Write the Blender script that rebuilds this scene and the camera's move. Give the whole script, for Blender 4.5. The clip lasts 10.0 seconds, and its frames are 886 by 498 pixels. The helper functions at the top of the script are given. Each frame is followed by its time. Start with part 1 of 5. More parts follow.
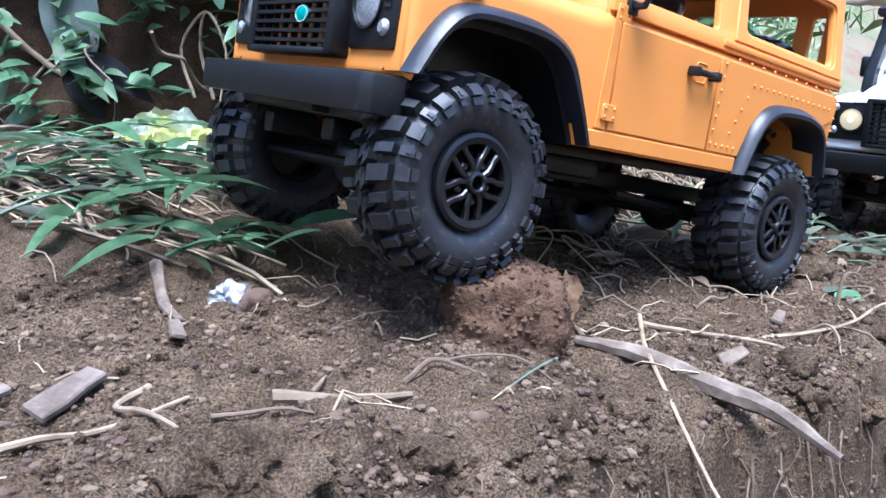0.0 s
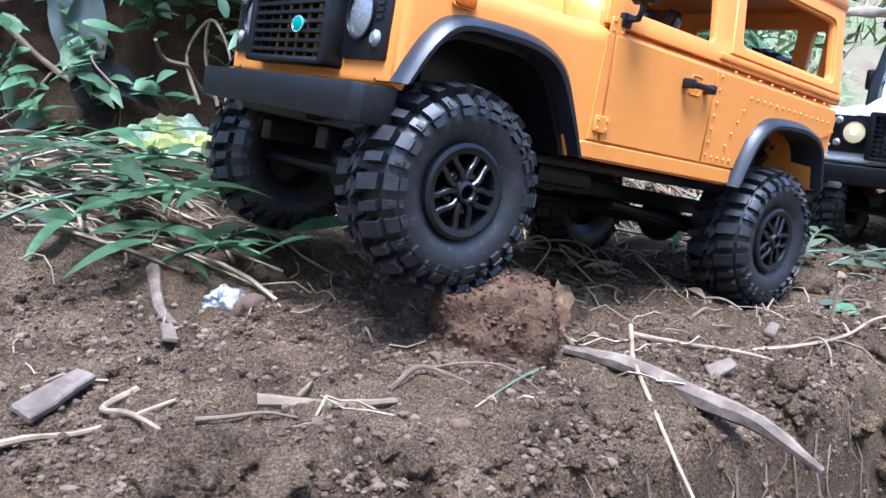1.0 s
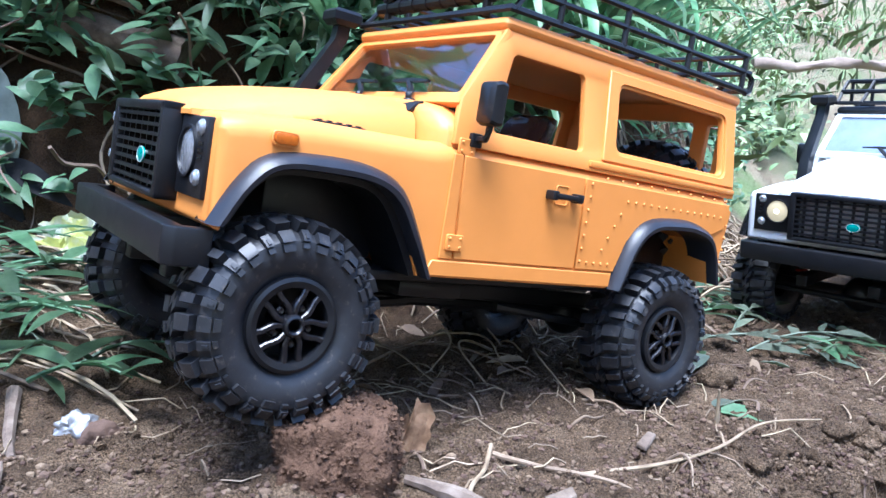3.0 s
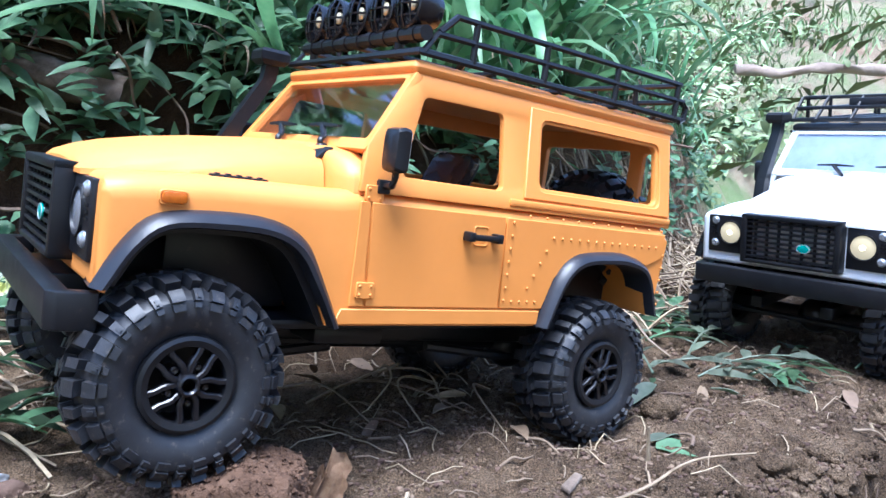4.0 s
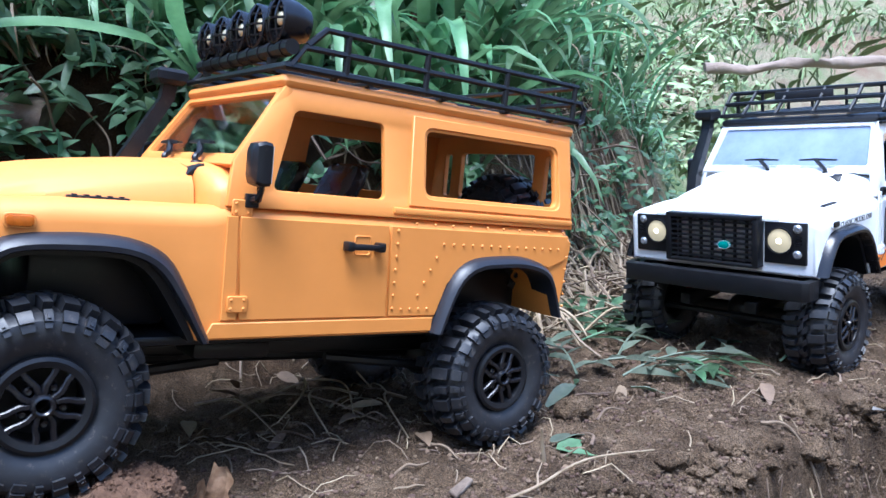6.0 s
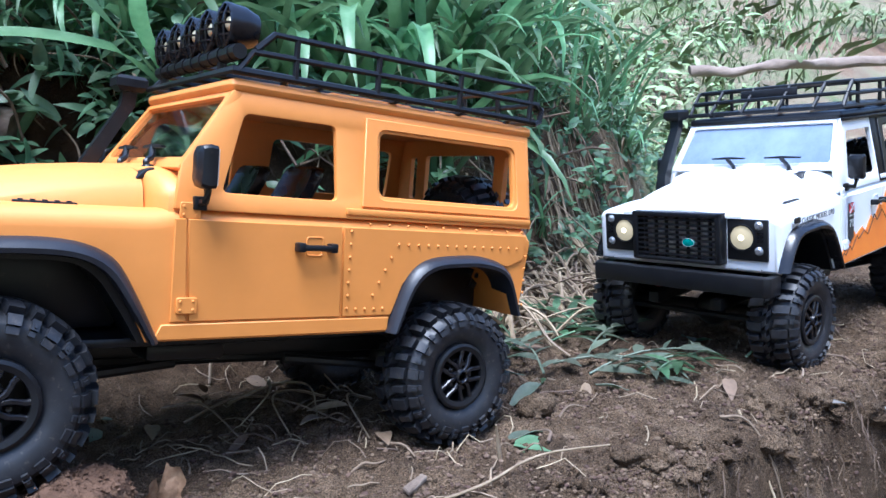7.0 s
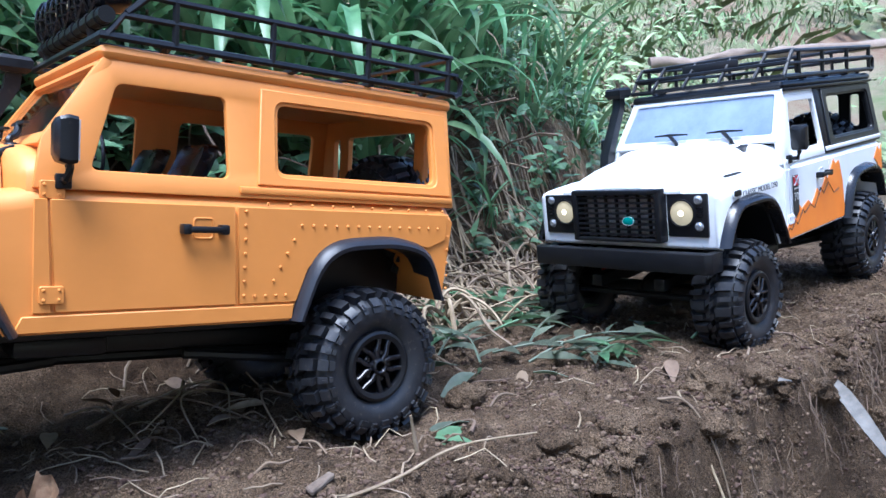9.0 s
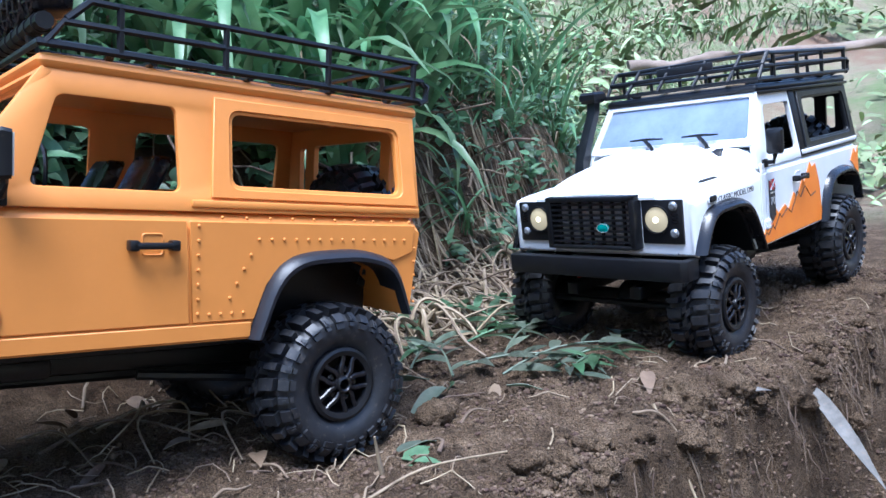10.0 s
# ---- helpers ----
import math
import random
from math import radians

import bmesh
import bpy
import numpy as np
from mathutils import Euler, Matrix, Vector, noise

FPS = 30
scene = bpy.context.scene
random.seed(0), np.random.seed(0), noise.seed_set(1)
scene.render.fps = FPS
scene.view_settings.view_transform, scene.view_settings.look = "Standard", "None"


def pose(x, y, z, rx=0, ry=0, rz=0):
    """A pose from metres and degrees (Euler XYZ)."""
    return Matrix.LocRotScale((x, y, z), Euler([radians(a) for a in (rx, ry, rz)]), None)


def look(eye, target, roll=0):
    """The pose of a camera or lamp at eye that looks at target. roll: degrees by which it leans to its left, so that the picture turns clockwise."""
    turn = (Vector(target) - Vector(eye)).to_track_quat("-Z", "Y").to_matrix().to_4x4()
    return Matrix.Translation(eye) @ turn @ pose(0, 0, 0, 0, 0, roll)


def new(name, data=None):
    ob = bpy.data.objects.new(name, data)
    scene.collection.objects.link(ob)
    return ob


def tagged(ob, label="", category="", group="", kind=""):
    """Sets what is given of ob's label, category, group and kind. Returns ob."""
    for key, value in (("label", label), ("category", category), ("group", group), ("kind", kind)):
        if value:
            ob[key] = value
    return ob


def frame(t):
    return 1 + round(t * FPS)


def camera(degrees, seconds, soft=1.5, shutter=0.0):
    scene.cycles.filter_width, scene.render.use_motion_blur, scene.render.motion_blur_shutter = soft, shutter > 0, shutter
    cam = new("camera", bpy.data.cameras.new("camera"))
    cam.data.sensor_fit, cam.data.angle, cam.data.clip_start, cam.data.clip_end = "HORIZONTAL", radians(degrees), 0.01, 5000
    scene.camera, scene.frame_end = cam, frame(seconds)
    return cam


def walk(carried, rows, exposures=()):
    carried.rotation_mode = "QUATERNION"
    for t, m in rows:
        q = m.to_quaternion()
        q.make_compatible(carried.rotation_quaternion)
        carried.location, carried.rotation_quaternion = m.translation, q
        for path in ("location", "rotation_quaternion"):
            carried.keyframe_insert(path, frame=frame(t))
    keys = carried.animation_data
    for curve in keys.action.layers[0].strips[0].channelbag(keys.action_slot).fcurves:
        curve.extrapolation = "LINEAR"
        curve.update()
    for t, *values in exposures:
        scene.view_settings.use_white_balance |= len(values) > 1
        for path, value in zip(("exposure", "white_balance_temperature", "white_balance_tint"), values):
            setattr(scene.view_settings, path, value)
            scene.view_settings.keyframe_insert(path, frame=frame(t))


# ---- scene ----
cam = camera(61.4, 10.0)
METRES, EYE, TILT, LEAN, TURN = 0.25, 0.0813, -11.0, -3.7, 0.0
ROWS = [
    (0.0, 0.0, 0.0, 0.0, -0.0, -0.0, 0.0),
    (0.5, 0.0158, 0.0104, -0.0195, 0.19, -0.12, -0.5),
    (1.0, 0.0292, -0.0104, 0.0017, 0.85, 0.56, -0.74),
    (1.5, 0.0636, 0.0108, 0.0177, 0.94, 1.63, -0.73),
    (2.0, 0.1187, 0.0071, 0.0484, 1.06, 2.68, -0.62),
    (2.5, 0.1908, -0.0018, 0.0815, 1.28, 3.39, -0.28),
    (3.0, 0.2649, -0.0053, 0.1208, 1.36, 3.92, 0.11),
    (4.5, 0.4695, 0.0098, 0.1829, 1.55, 4.83, 2.1),
    (5.0, 0.5263, 0.0044, 0.1778, 1.54, 4.97, 2.38),
    (5.5, 0.5622, 0.0057, 0.175, 1.57, 5.09, 3.18),
    (7.0, 0.68, -0.0105, 0.1443, 1.4, 5.87, 4.87),
    (7.5, 0.7039, 0.0137, 0.1477, 1.27, 5.98, 5.17),
    (8.0, 0.7329, 0.0288, 0.1351, 0.86, 5.98, 5.7),
    (8.5, 0.7627, 0.0599, 0.117, 0.07, 5.95, 6.31),
    (9.0, 0.7936, 0.0951, 0.0968, -0.16, 6.04, 6.99),
    (9.5, 0.8175, 0.1089, 0.0964, -0.82, 6.03, 7.69),
    (10.0, 0.8303, 0.1429, 0.1117, -1.27, 6.22, 7.85),
]
walk(cam, [(t, pose(0, 0, EYE, TILT, LEAN, TURN) @ pose(METRES * x, METRES * y, METRES * z, 90 + pitch, roll, yaw)) for t, x, y, z, yaw, pitch, roll in ROWS],
     exposures=[(0.0, 1.97, 5200, 11), (3.0, 1.96, 5200, 11), (5.5, 1.68, 5200, 11), (10.0, 1.46, 5200, 11)])

# ---- light and sky ----
SUN_ELEVATION, SUN_AZIMUTH = 70.0, 190.0
world = bpy.data.worlds.new("sky")
scene.world = world
world.use_nodes = True
wn = world.node_tree.nodes
sky = wn.new("ShaderNodeTexSky")
sky.sky_type = 'NISHITA'
sky.sun_disc = False
sky.sun_elevation = radians(SUN_ELEVATION)
sky.sun_rotation = radians(SUN_AZIMUTH)
sky.air_density, sky.dust_density, sky.ozone_density = 1.0, 1.0, 1.5
wn["Background"].inputs[1].default_value = 0.15
world.node_tree.links.new(sky.outputs[0], wn["Background"].inputs[0])
sun = new("sun", bpy.data.lights.new("sun", 'SUN'))
sun.data.energy, sun.data.angle, sun.data.color = 3.3, radians(32), (1.0, 0.97, 0.93)
sa, se = radians(SUN_AZIMUTH), radians(SUN_ELEVATION)
sun.matrix_world = look((3 * math.sin(sa) * math.cos(se), 3 * math.cos(sa) * math.cos(se), 3 * math.sin(se)), (0, 0, 0))

# ---- materials ----


def material(name, stops, scale, rough=0.6, metal=0.0, bump=0.0, bump_scale=None, detail=6.0, island=0.0, rough_var=0.1,
             coat=0.0, spec=0.5, dirt=None, dirt_amount=0.5, dirt_scale=None):
    """A procedural surface: colour from a noise ramp, a second noise for relief, optional dirt and per-piece variation."""
    m = bpy.data.materials.new(name)
    m.use_nodes = True
    nt = m.node_tree
    N, L = nt.nodes, nt.links
    b = N["Principled BSDF"]
    tc = N.new("ShaderNodeTexCoord")
    n1 = N.new("ShaderNodeTexNoise")
    n1.inputs["Scale"].default_value = scale
    n1.inputs["Detail"].default_value = detail
    n1.inputs["Roughness"].default_value = 0.62
    L.new(tc.outputs["Object"], n1.inputs["Vector"])
    ramp = N.new("ShaderNodeValToRGB")
    ramp.color_ramp.elements[0].position = 0.3
    ramp.color_ramp.elements[1].position = 0.7
    for i, c in enumerate(stops):
        if i >= 2:
            ramp.color_ramp.elements.new(0.5)
    es = ramp.color_ramp.elements
    for i, c in enumerate(stops):
        es[i].position = 0.28 + 0.44 * i / max(1, len(stops) - 1)
        es[i].color = (*c, 1)
    L.new(n1.outputs["Fac"], ramp.inputs["Fac"])
    col = ramp.outputs["Color"]
    if island:
        geo = N.new("ShaderNodeNewGeometry")
        info = N.new("ShaderNodeObjectInfo")
        add = N.new("ShaderNodeMath")
        add.operation = 'ADD'
        L.new(geo.outputs["Random Per Island"], add.inputs[0])
        L.new(info.outputs["Random"], add.inputs[1])
        fr = N.new("ShaderNodeMath")
        fr.operation = 'FRACT'
        L.new(add.outputs[0], fr.inputs[0])
        mr = N.new("ShaderNodeMapRange")
        mr.inputs["To Min"].default_value = 1 - island
        mr.inputs["To Max"].default_value = 1 + island
        L.new(fr.outputs[0], mr.inputs["Value"])
        hsv = N.new("ShaderNodeHueSaturation")
        L.new(mr.outputs[0], hsv.inputs["Value"])
        L.new(col, hsv.inputs["Color"])
        mh = N.new("ShaderNodeMapRange")
        mh.inputs["To Min"].default_value = 0.5 - 0.04 * island
        mh.inputs["To Max"].default_value = 0.5 + 0.04 * island
        L.new(fr.outputs[0], mh.inputs["Value"])
        L.new(mh.outputs[0], hsv.inputs["Hue"])
        col = hsv.outputs["Color"]
    if dirt:
        n3 = N.new("ShaderNodeTexNoise")
        n3.inputs["Scale"].default_value = dirt_scale or scale * 3
        n3.inputs["Detail"].default_value = 8
        n3.inputs["Roughness"].default_value = 0.7
        L.new(tc.outputs["Object"], n3.inputs["Vector"])
        r3 = N.new("ShaderNodeMapRange")
        r3.inputs["From Min"].default_value = 0.62 - 0.2 * dirt_amount
        r3.inputs["From Max"].default_value = 0.78 - 0.1 * dirt_amount
        r3.inputs["To Max"].default_value = min(1.0, 0.3 + dirt_amount)
        L.new(n3.outputs["Fac"], r3.inputs["Value"])
        mx = N.new("ShaderNodeMix")
        mx.data_type = 'RGBA'
        L.new(r3.outputs[0], mx.inputs["Factor"])
        L.new(col, mx.inputs["A"])
        mx.inputs["B"].default_value = (*dirt, 1)
        col = mx.outputs["Result"]
    L.new(col, b.inputs["Base Color"])
    rr = N.new("ShaderNodeMapRange")
    rr.inputs["To Min"].default_value = max(0.02, rough - rough_var)
    rr.inputs["To Max"].default_value = min(1, rough + rough_var)
    L.new(n1.outputs["Fac"], rr.inputs["Value"])
    L.new(rr.outputs[0], b.inputs["Roughness"])
    b.inputs["Metallic"].default_value = metal
    b.inputs["Coat Weight"].default_value = coat
    b.inputs["Specular IOR Level"].default_value = spec
    if bump:
        n2 = N.new("ShaderNodeTexNoise")
        n2.inputs["Scale"].default_value = bump_scale or scale * 4
        n2.inputs["Detail"].default_value = 8
        n2.inputs["Roughness"].default_value = 0.65
        L.new(tc.outputs["Object"], n2.inputs["Vector"])
        bp = N.new("ShaderNodeBump")
        bp.inputs["Strength"].default_value = 1.0
        bp.inputs["Distance"].default_value = bump
        L.new(n2.outputs["Fac"], bp.inputs["Height"])
        L.new(bp.outputs["Normal"], b.inputs["Normal"])
    return m


def glass_material(name, tint, rough=0.03):
    m = bpy.data.materials.new(name)
    m.use_nodes = True
    b = m.node_tree.nodes["Principled BSDF"]
    b.inputs["Base Color"].default_value = (*tint, 1)
    b.inputs["Transmission Weight"].default_value = 1.0
    b.inputs["Roughness"].default_value = rough
    b.inputs["IOR"].default_value = 1.45
    return m


def glow_material(name, colour, strength):
    m = bpy.data.materials.new(name)
    m.use_nodes = True
    b = m.node_tree.nodes["Principled BSDF"]
    b.inputs["Base Color"].default_value = (*colour, 1)
    b.inputs["Emission Color"].default_value = (*colour, 1)
    b.inputs["Emission Strength"].default_value = strength
    b.inputs["Roughness"].default_value = 0.15
    return m


ORANGE = material("matt_orange_plastic", [(0.65, 0.236, 0.042), (0.71, 0.260, 0.048)], 60, 0.50, bump=0.00006, bump_scale=2600, rough_var=0.06)
WHITE = material("white_plastic", [(0.74, 0.76, 0.78), (0.82, 0.83, 0.84)], 60, 0.32, bump=0.00003, bump_scale=2000, rough_var=0.06)
BLACK = material("black_plastic", [(0.0055, 0.0060, 0.0076), (0.0095, 0.0102, 0.0125)], 90, 0.36, spec=0.35, bump=0.00004, bump_scale=2500, dirt=(0.10, 0.075, 0.055), dirt_amount=0.06, dirt_scale=260)
FLARE = material("grey_black_plastic", [(0.013, 0.014, 0.0185), (0.020, 0.0215, 0.0275)], 90, 0.36, spec=0.4, bump=0.00006, bump_scale=2600)
GLOSS = material("gloss_black_plastic", [(0.006, 0.006, 0.008), (0.010, 0.010, 0.012)], 60, 0.27, rough_var=0.04)
RUBBER = material("tyre_rubber", [(0.010, 0.0110, 0.0138), (0.020, 0.0215, 0.0262)], 150, 0.46, spec=0.5, bump=0.00006, bump_scale=1500, dirt=(0.15, 0.12, 0.095), dirt_amount=0.26, dirt_scale=420)
STEEL = material("dull_steel", [(0.18, 0.18, 0.19), (0.30, 0.30, 0.31)], 200, 0.4, 0.9, bump=0.00003)
RED = material("red_plastic", [(0.55, 0.03, 0.02), (0.62, 0.05, 0.03)], 90, 0.35)
AMBER = material("amber_lens", [(0.36, 0.075, 0.002), (0.58, 0.135, 0.004)], 300, 0.15, coat=0.8)
CLEAR = material("clear_reflector", [(0.22, 0.23, 0.25), (0.50, 0.52, 0.55)], 900, 0.15, 0.6, bump=0.0002, bump_scale=1200)
TEAL = material("teal_badge", [(0.0, 0.20, 0.17), (0.01, 0.27, 0.23)], 120, 0.3)
WARM = material("warm_reflector", [(0.72, 0.62, 0.36), (0.85, 0.78, 0.55)], 500, 0.2, 0.3)
SILVER = material("silver_print", [(0.55, 0.57, 0.58), (0.68, 0.7, 0.7)], 120, 0.3, 0.4)
TAN = material("tan_roof_plastic", [(0.50, 0.38, 0.25), (0.60, 0.47, 0.32)], 70, 0.5)
DECAL = material("orange_decal", [(0.85, 0.21, 0.02), (0.90, 0.26, 0.03)], 90, 0.4)
DECAL_DARK = material("dark_decal", [(0.02, 0.02, 0.025), (0.03, 0.03, 0.035)], 90, 0.4)
DECAL_RED = material("red_decal", [(0.55, 0.03, 0.04), (0.60, 0.05, 0.05)], 90, 0.4)
GLASS = glass_material("tinted_windscreen", (0.88, 0.80, 0.82))
# opaque pane, the sky's reflection painted on as pale blue
GLASS_SKY = material("pale_windscreen", [(0.13, 0.17, 0.25), (0.24, 0.30, 0.42)], 30, 0.10, coat=0.5, rough_var=0.03)
LAMP_ON = glow_material("lit_lamp", (0.42, 0.34, 0.20), 0.30)
BULB_ON = glow_material("lit_bulb", (1.0, 0.84, 0.56), 1.1)
SOIL = material("brown_soil", [(0.052, 0.034, 0.021), (0.136, 0.091, 0.056), (0.240, 0.168, 0.107)], 34, 0.95, bump=0.0070, bump_scale=300, detail=14,
                spec=0.15, dirt=(0.28, 0.21, 0.150), dirt_amount=0.34, dirt_scale=150)


def grassed(m):
    """Second grain on the soil, and a thin green cover, sun-brightened in its colour, over the slopes further off."""
    nt = m.node_tree
    N, L = nt.nodes, nt.links
    b = N["Principled BSDF"]
    tc = N.new("ShaderNodeTexCoord")
    fine = N.new("ShaderNodeTexNoise")
    fine.inputs["Scale"].default_value = 1300
    fine.inputs["Detail"].default_value = 6
    L.new(tc.outputs["Object"], fine.inputs["Vector"])
    old = b.inputs["Normal"].links[0].from_node
    bp = N.new("ShaderNodeBump")
    bp.inputs["Strength"].default_value, bp.inputs["Distance"].default_value = 1.0, 0.0032
    L.new(fine.outputs["Fac"], bp.inputs["Height"])
    L.new(old.outputs["Normal"], bp.inputs["Normal"])
    L.new(bp.outputs["Normal"], b.inputs["Normal"])
    speck = N.new("ShaderNodeMapRange")
    speck.inputs["From Min"].default_value, speck.inputs["From Max"].default_value = 0.35, 0.65
    speck.inputs["To Min"].default_value, speck.inputs["To Max"].default_value = 0.40, 1.50
    L.new(fine.outputs["Fac"], speck.inputs["Value"])
    hsv = N.new("ShaderNodeHueSaturation")
    L.new(speck.outputs[0], hsv.inputs["Value"])
    L.new(b.inputs["Base Color"].links[0].from_socket, hsv.inputs["Color"])
    sep = N.new("ShaderNodeSeparateXYZ")
    L.new(tc.outputs["Object"], sep.inputs[0])
    # shade of the overgrown bank, painted as a darker soil colour
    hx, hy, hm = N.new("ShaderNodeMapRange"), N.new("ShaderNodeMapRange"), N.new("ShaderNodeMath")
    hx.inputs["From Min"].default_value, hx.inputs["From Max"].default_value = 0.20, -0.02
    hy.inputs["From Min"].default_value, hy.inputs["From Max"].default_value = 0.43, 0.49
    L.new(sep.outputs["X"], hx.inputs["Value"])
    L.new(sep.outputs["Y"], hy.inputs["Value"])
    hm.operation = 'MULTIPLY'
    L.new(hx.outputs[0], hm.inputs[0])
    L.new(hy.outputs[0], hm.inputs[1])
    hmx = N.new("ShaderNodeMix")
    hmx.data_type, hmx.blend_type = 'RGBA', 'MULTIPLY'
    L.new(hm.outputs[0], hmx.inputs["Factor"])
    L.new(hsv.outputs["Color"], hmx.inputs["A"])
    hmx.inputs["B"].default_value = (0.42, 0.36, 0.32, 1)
    # far grass and bare earth, with sunlight put into their paler colours
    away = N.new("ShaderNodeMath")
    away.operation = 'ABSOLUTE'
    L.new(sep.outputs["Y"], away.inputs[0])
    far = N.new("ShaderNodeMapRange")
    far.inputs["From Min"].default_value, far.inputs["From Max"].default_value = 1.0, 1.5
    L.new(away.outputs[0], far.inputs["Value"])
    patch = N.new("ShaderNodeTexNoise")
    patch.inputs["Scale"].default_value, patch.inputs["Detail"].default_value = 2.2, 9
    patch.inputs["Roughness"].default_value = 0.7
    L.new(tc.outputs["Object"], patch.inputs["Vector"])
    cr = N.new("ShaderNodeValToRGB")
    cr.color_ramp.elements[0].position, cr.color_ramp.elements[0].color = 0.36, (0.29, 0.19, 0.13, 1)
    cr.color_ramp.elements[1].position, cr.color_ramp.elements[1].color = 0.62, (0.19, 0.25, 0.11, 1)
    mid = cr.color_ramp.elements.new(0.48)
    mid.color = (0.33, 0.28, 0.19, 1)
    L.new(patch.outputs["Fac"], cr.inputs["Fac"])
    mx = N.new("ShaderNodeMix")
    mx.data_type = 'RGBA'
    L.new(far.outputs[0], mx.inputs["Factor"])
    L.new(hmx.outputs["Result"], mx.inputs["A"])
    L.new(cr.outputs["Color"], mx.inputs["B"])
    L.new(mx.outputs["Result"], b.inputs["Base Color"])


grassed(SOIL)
CRUMB = material("soil_crumb", [(0.060, 0.038, 0.026), (0.175, 0.118, 0.084)], 120, 0.95, bump=0.0008, bump_scale=900, island=0.45, spec=0.2)
CLOD = material("reddish_soil", [(0.055, 0.030, 0.018), (0.12, 0.068, 0.042), (0.19, 0.115, 0.072)], 90, 0.95, bump=0.0030, bump_scale=420, detail=12, spec=0.2)
STRAW = material("dry_straw", [(0.14, 0.098, 0.060), (0.25, 0.185, 0.118), (0.34, 0.265, 0.18)], 120, 0.7, bump=0.0002, bump_scale=900, island=0.35)
BARK = material("weathered_wood", [(0.065, 0.045, 0.032), (0.145, 0.108, 0.08), (0.235, 0.19, 0.15)], 130, 0.85, bump=0.0005, bump_scale=500, island=0.2)
TWIG = material("brown_twig", [(0.09, 0.06, 0.04), (0.20, 0.14, 0.095)], 150, 0.85, bump=0.0004, bump_scale=700, island=0.3)
LEAF = material("green_leaf", [(0.055, 0.115, 0.060), (0.115, 0.205, 0.105), (0.18, 0.28, 0.165)], 70, 0.42, bump=0.0002, bump_scale=500, island=0.45)
GRASS = material("grass_blade", [(0.055, 0.125, 0.052), (0.115, 0.225, 0.100), (0.185, 0.31, 0.155)], 30, 0.38, bump=0.00015, bump_scale=600, island=0.5)
LITTER = material("faded_leaf", [(0.10, 0.135, 0.095), (0.17, 0.21, 0.15), (0.24, 0.26, 0.19)], 80, 0.6, bump=0.0003, bump_scale=400, island=0.4)


def translucent(m, amount):
    """Let light through a thin leaf."""
    nt = m.node_tree
    N, L = nt.nodes, nt.links
    b, out = N["Principled BSDF"], N["Material Output"]
    tr, mx = N.new("ShaderNodeBsdfTranslucent"), N.new("ShaderNodeMixShader")
    mx.inputs[0].default_value = amount
    L.new(b.inputs["Base Color"].links[0].from_socket, tr.inputs["Color"])
    L.new(b.outputs[0], mx.inputs[1])
    L.new(tr.outputs[0], mx.inputs[2])
    L.new(mx.outputs[0], out.inputs["Surface"])


for leaf_surface in (LEAF, GRASS, LITTER):
    translucent(leaf_surface, 0.38)
GREYLEAF = material("withered_grey_leaf", [(0.10, 0.125, 0.115), (0.19, 0.225, 0.21)], 70, 0.65, bump=0.0006, bump_scale=250)
BLACKLEAF = material("blackened_leaf", [(0.008, 0.008, 0.009), (0.026, 0.025, 0.026)], 90, 0.85, spec=0.15, bump=0.0005, bump_scale=250)
DEADLEAF = material("brown_dead_leaf", [(0.095, 0.060, 0.038), (0.20, 0.135, 0.085)], 90, 0.75, bump=0.0004, bump_scale=400, island=0.4)
SHARD = material("torn_brown_bark", [(0.16, 0.085, 0.045), (0.33, 0.20, 0.115), (0.46, 0.31, 0.19)], 160, 0.8, bump=0.0005, bump_scale=420)
FOIL = material("crumpled_foil", [(0.26, 0.27, 0.29), (0.45, 0.46, 0.48)], 300, 0.35, 0.6, bump=0.0012, bump_scale=300)
WRAP = material("yellow_white_wrapper", [(0.20, 0.24, 0.15), (0.30, 0.32, 0.07), (0.33, 0.35, 0.28), (0.16, 0.25, 0.15)], 38, 0.35, bump=0.0012, bump_scale=90)
WRAP_RED = material("dull_red_wrapper", [(0.30, 0.09, 0.07), (0.42, 0.17, 0.13)], 60, 0.5, bump=0.001, bump_scale=120)
PALE = material("bleached_leaf", [(0.075, 0.070, 0.062), (0.17, 0.16, 0.145)], 120, 0.8, bump=0.0004, bump_scale=300, dirt=(0.2, 0.15, 0.11), dirt_amount=0.4)
# far greens: sunlight put into the colour, brighter and yellower than LEAF
FARLEAF = material("sunny_foliage", [(0.09, 0.15, 0.06), (0.19, 0.26, 0.11), (0.34, 0.36, 0.20)], 6, 0.7, island=0.6)
FARWOOD = material("pale_bare_log", [(0.15, 0.11, 0.085), (0.23, 0.175, 0.135), (0.30, 0.24, 0.19)], 9, 0.85, bump=0.006, bump_scale=30)

# ---- mesh helpers ----


def emit(name, bm, mat, parent=None, xf=None, label="", angle=35, recalc=True):
    """Link a bmesh as one object."""
    if recalc:
        bmesh.ops.recalc_face_normals(bm, faces=bm.faces[:])
    me = bpy.data.meshes.new(name)
    bm.to_mesh(me)
    bm.free()
    for p in me.polygons:
        p.use_smooth = True
    me.set_sharp_from_angle(angle=radians(angle))
    me.materials.append(mat)
    ob = new(name, me)
    if parent:
        ob.parent = parent
    if xf is not None:
        ob.matrix_local = xf
    if label:
        ob["label"] = label
    return ob


def part(name, bm, mat, parent, label="", xf=None, angle=35):
    return emit(name, bm, mat, parent, xf, label, angle)


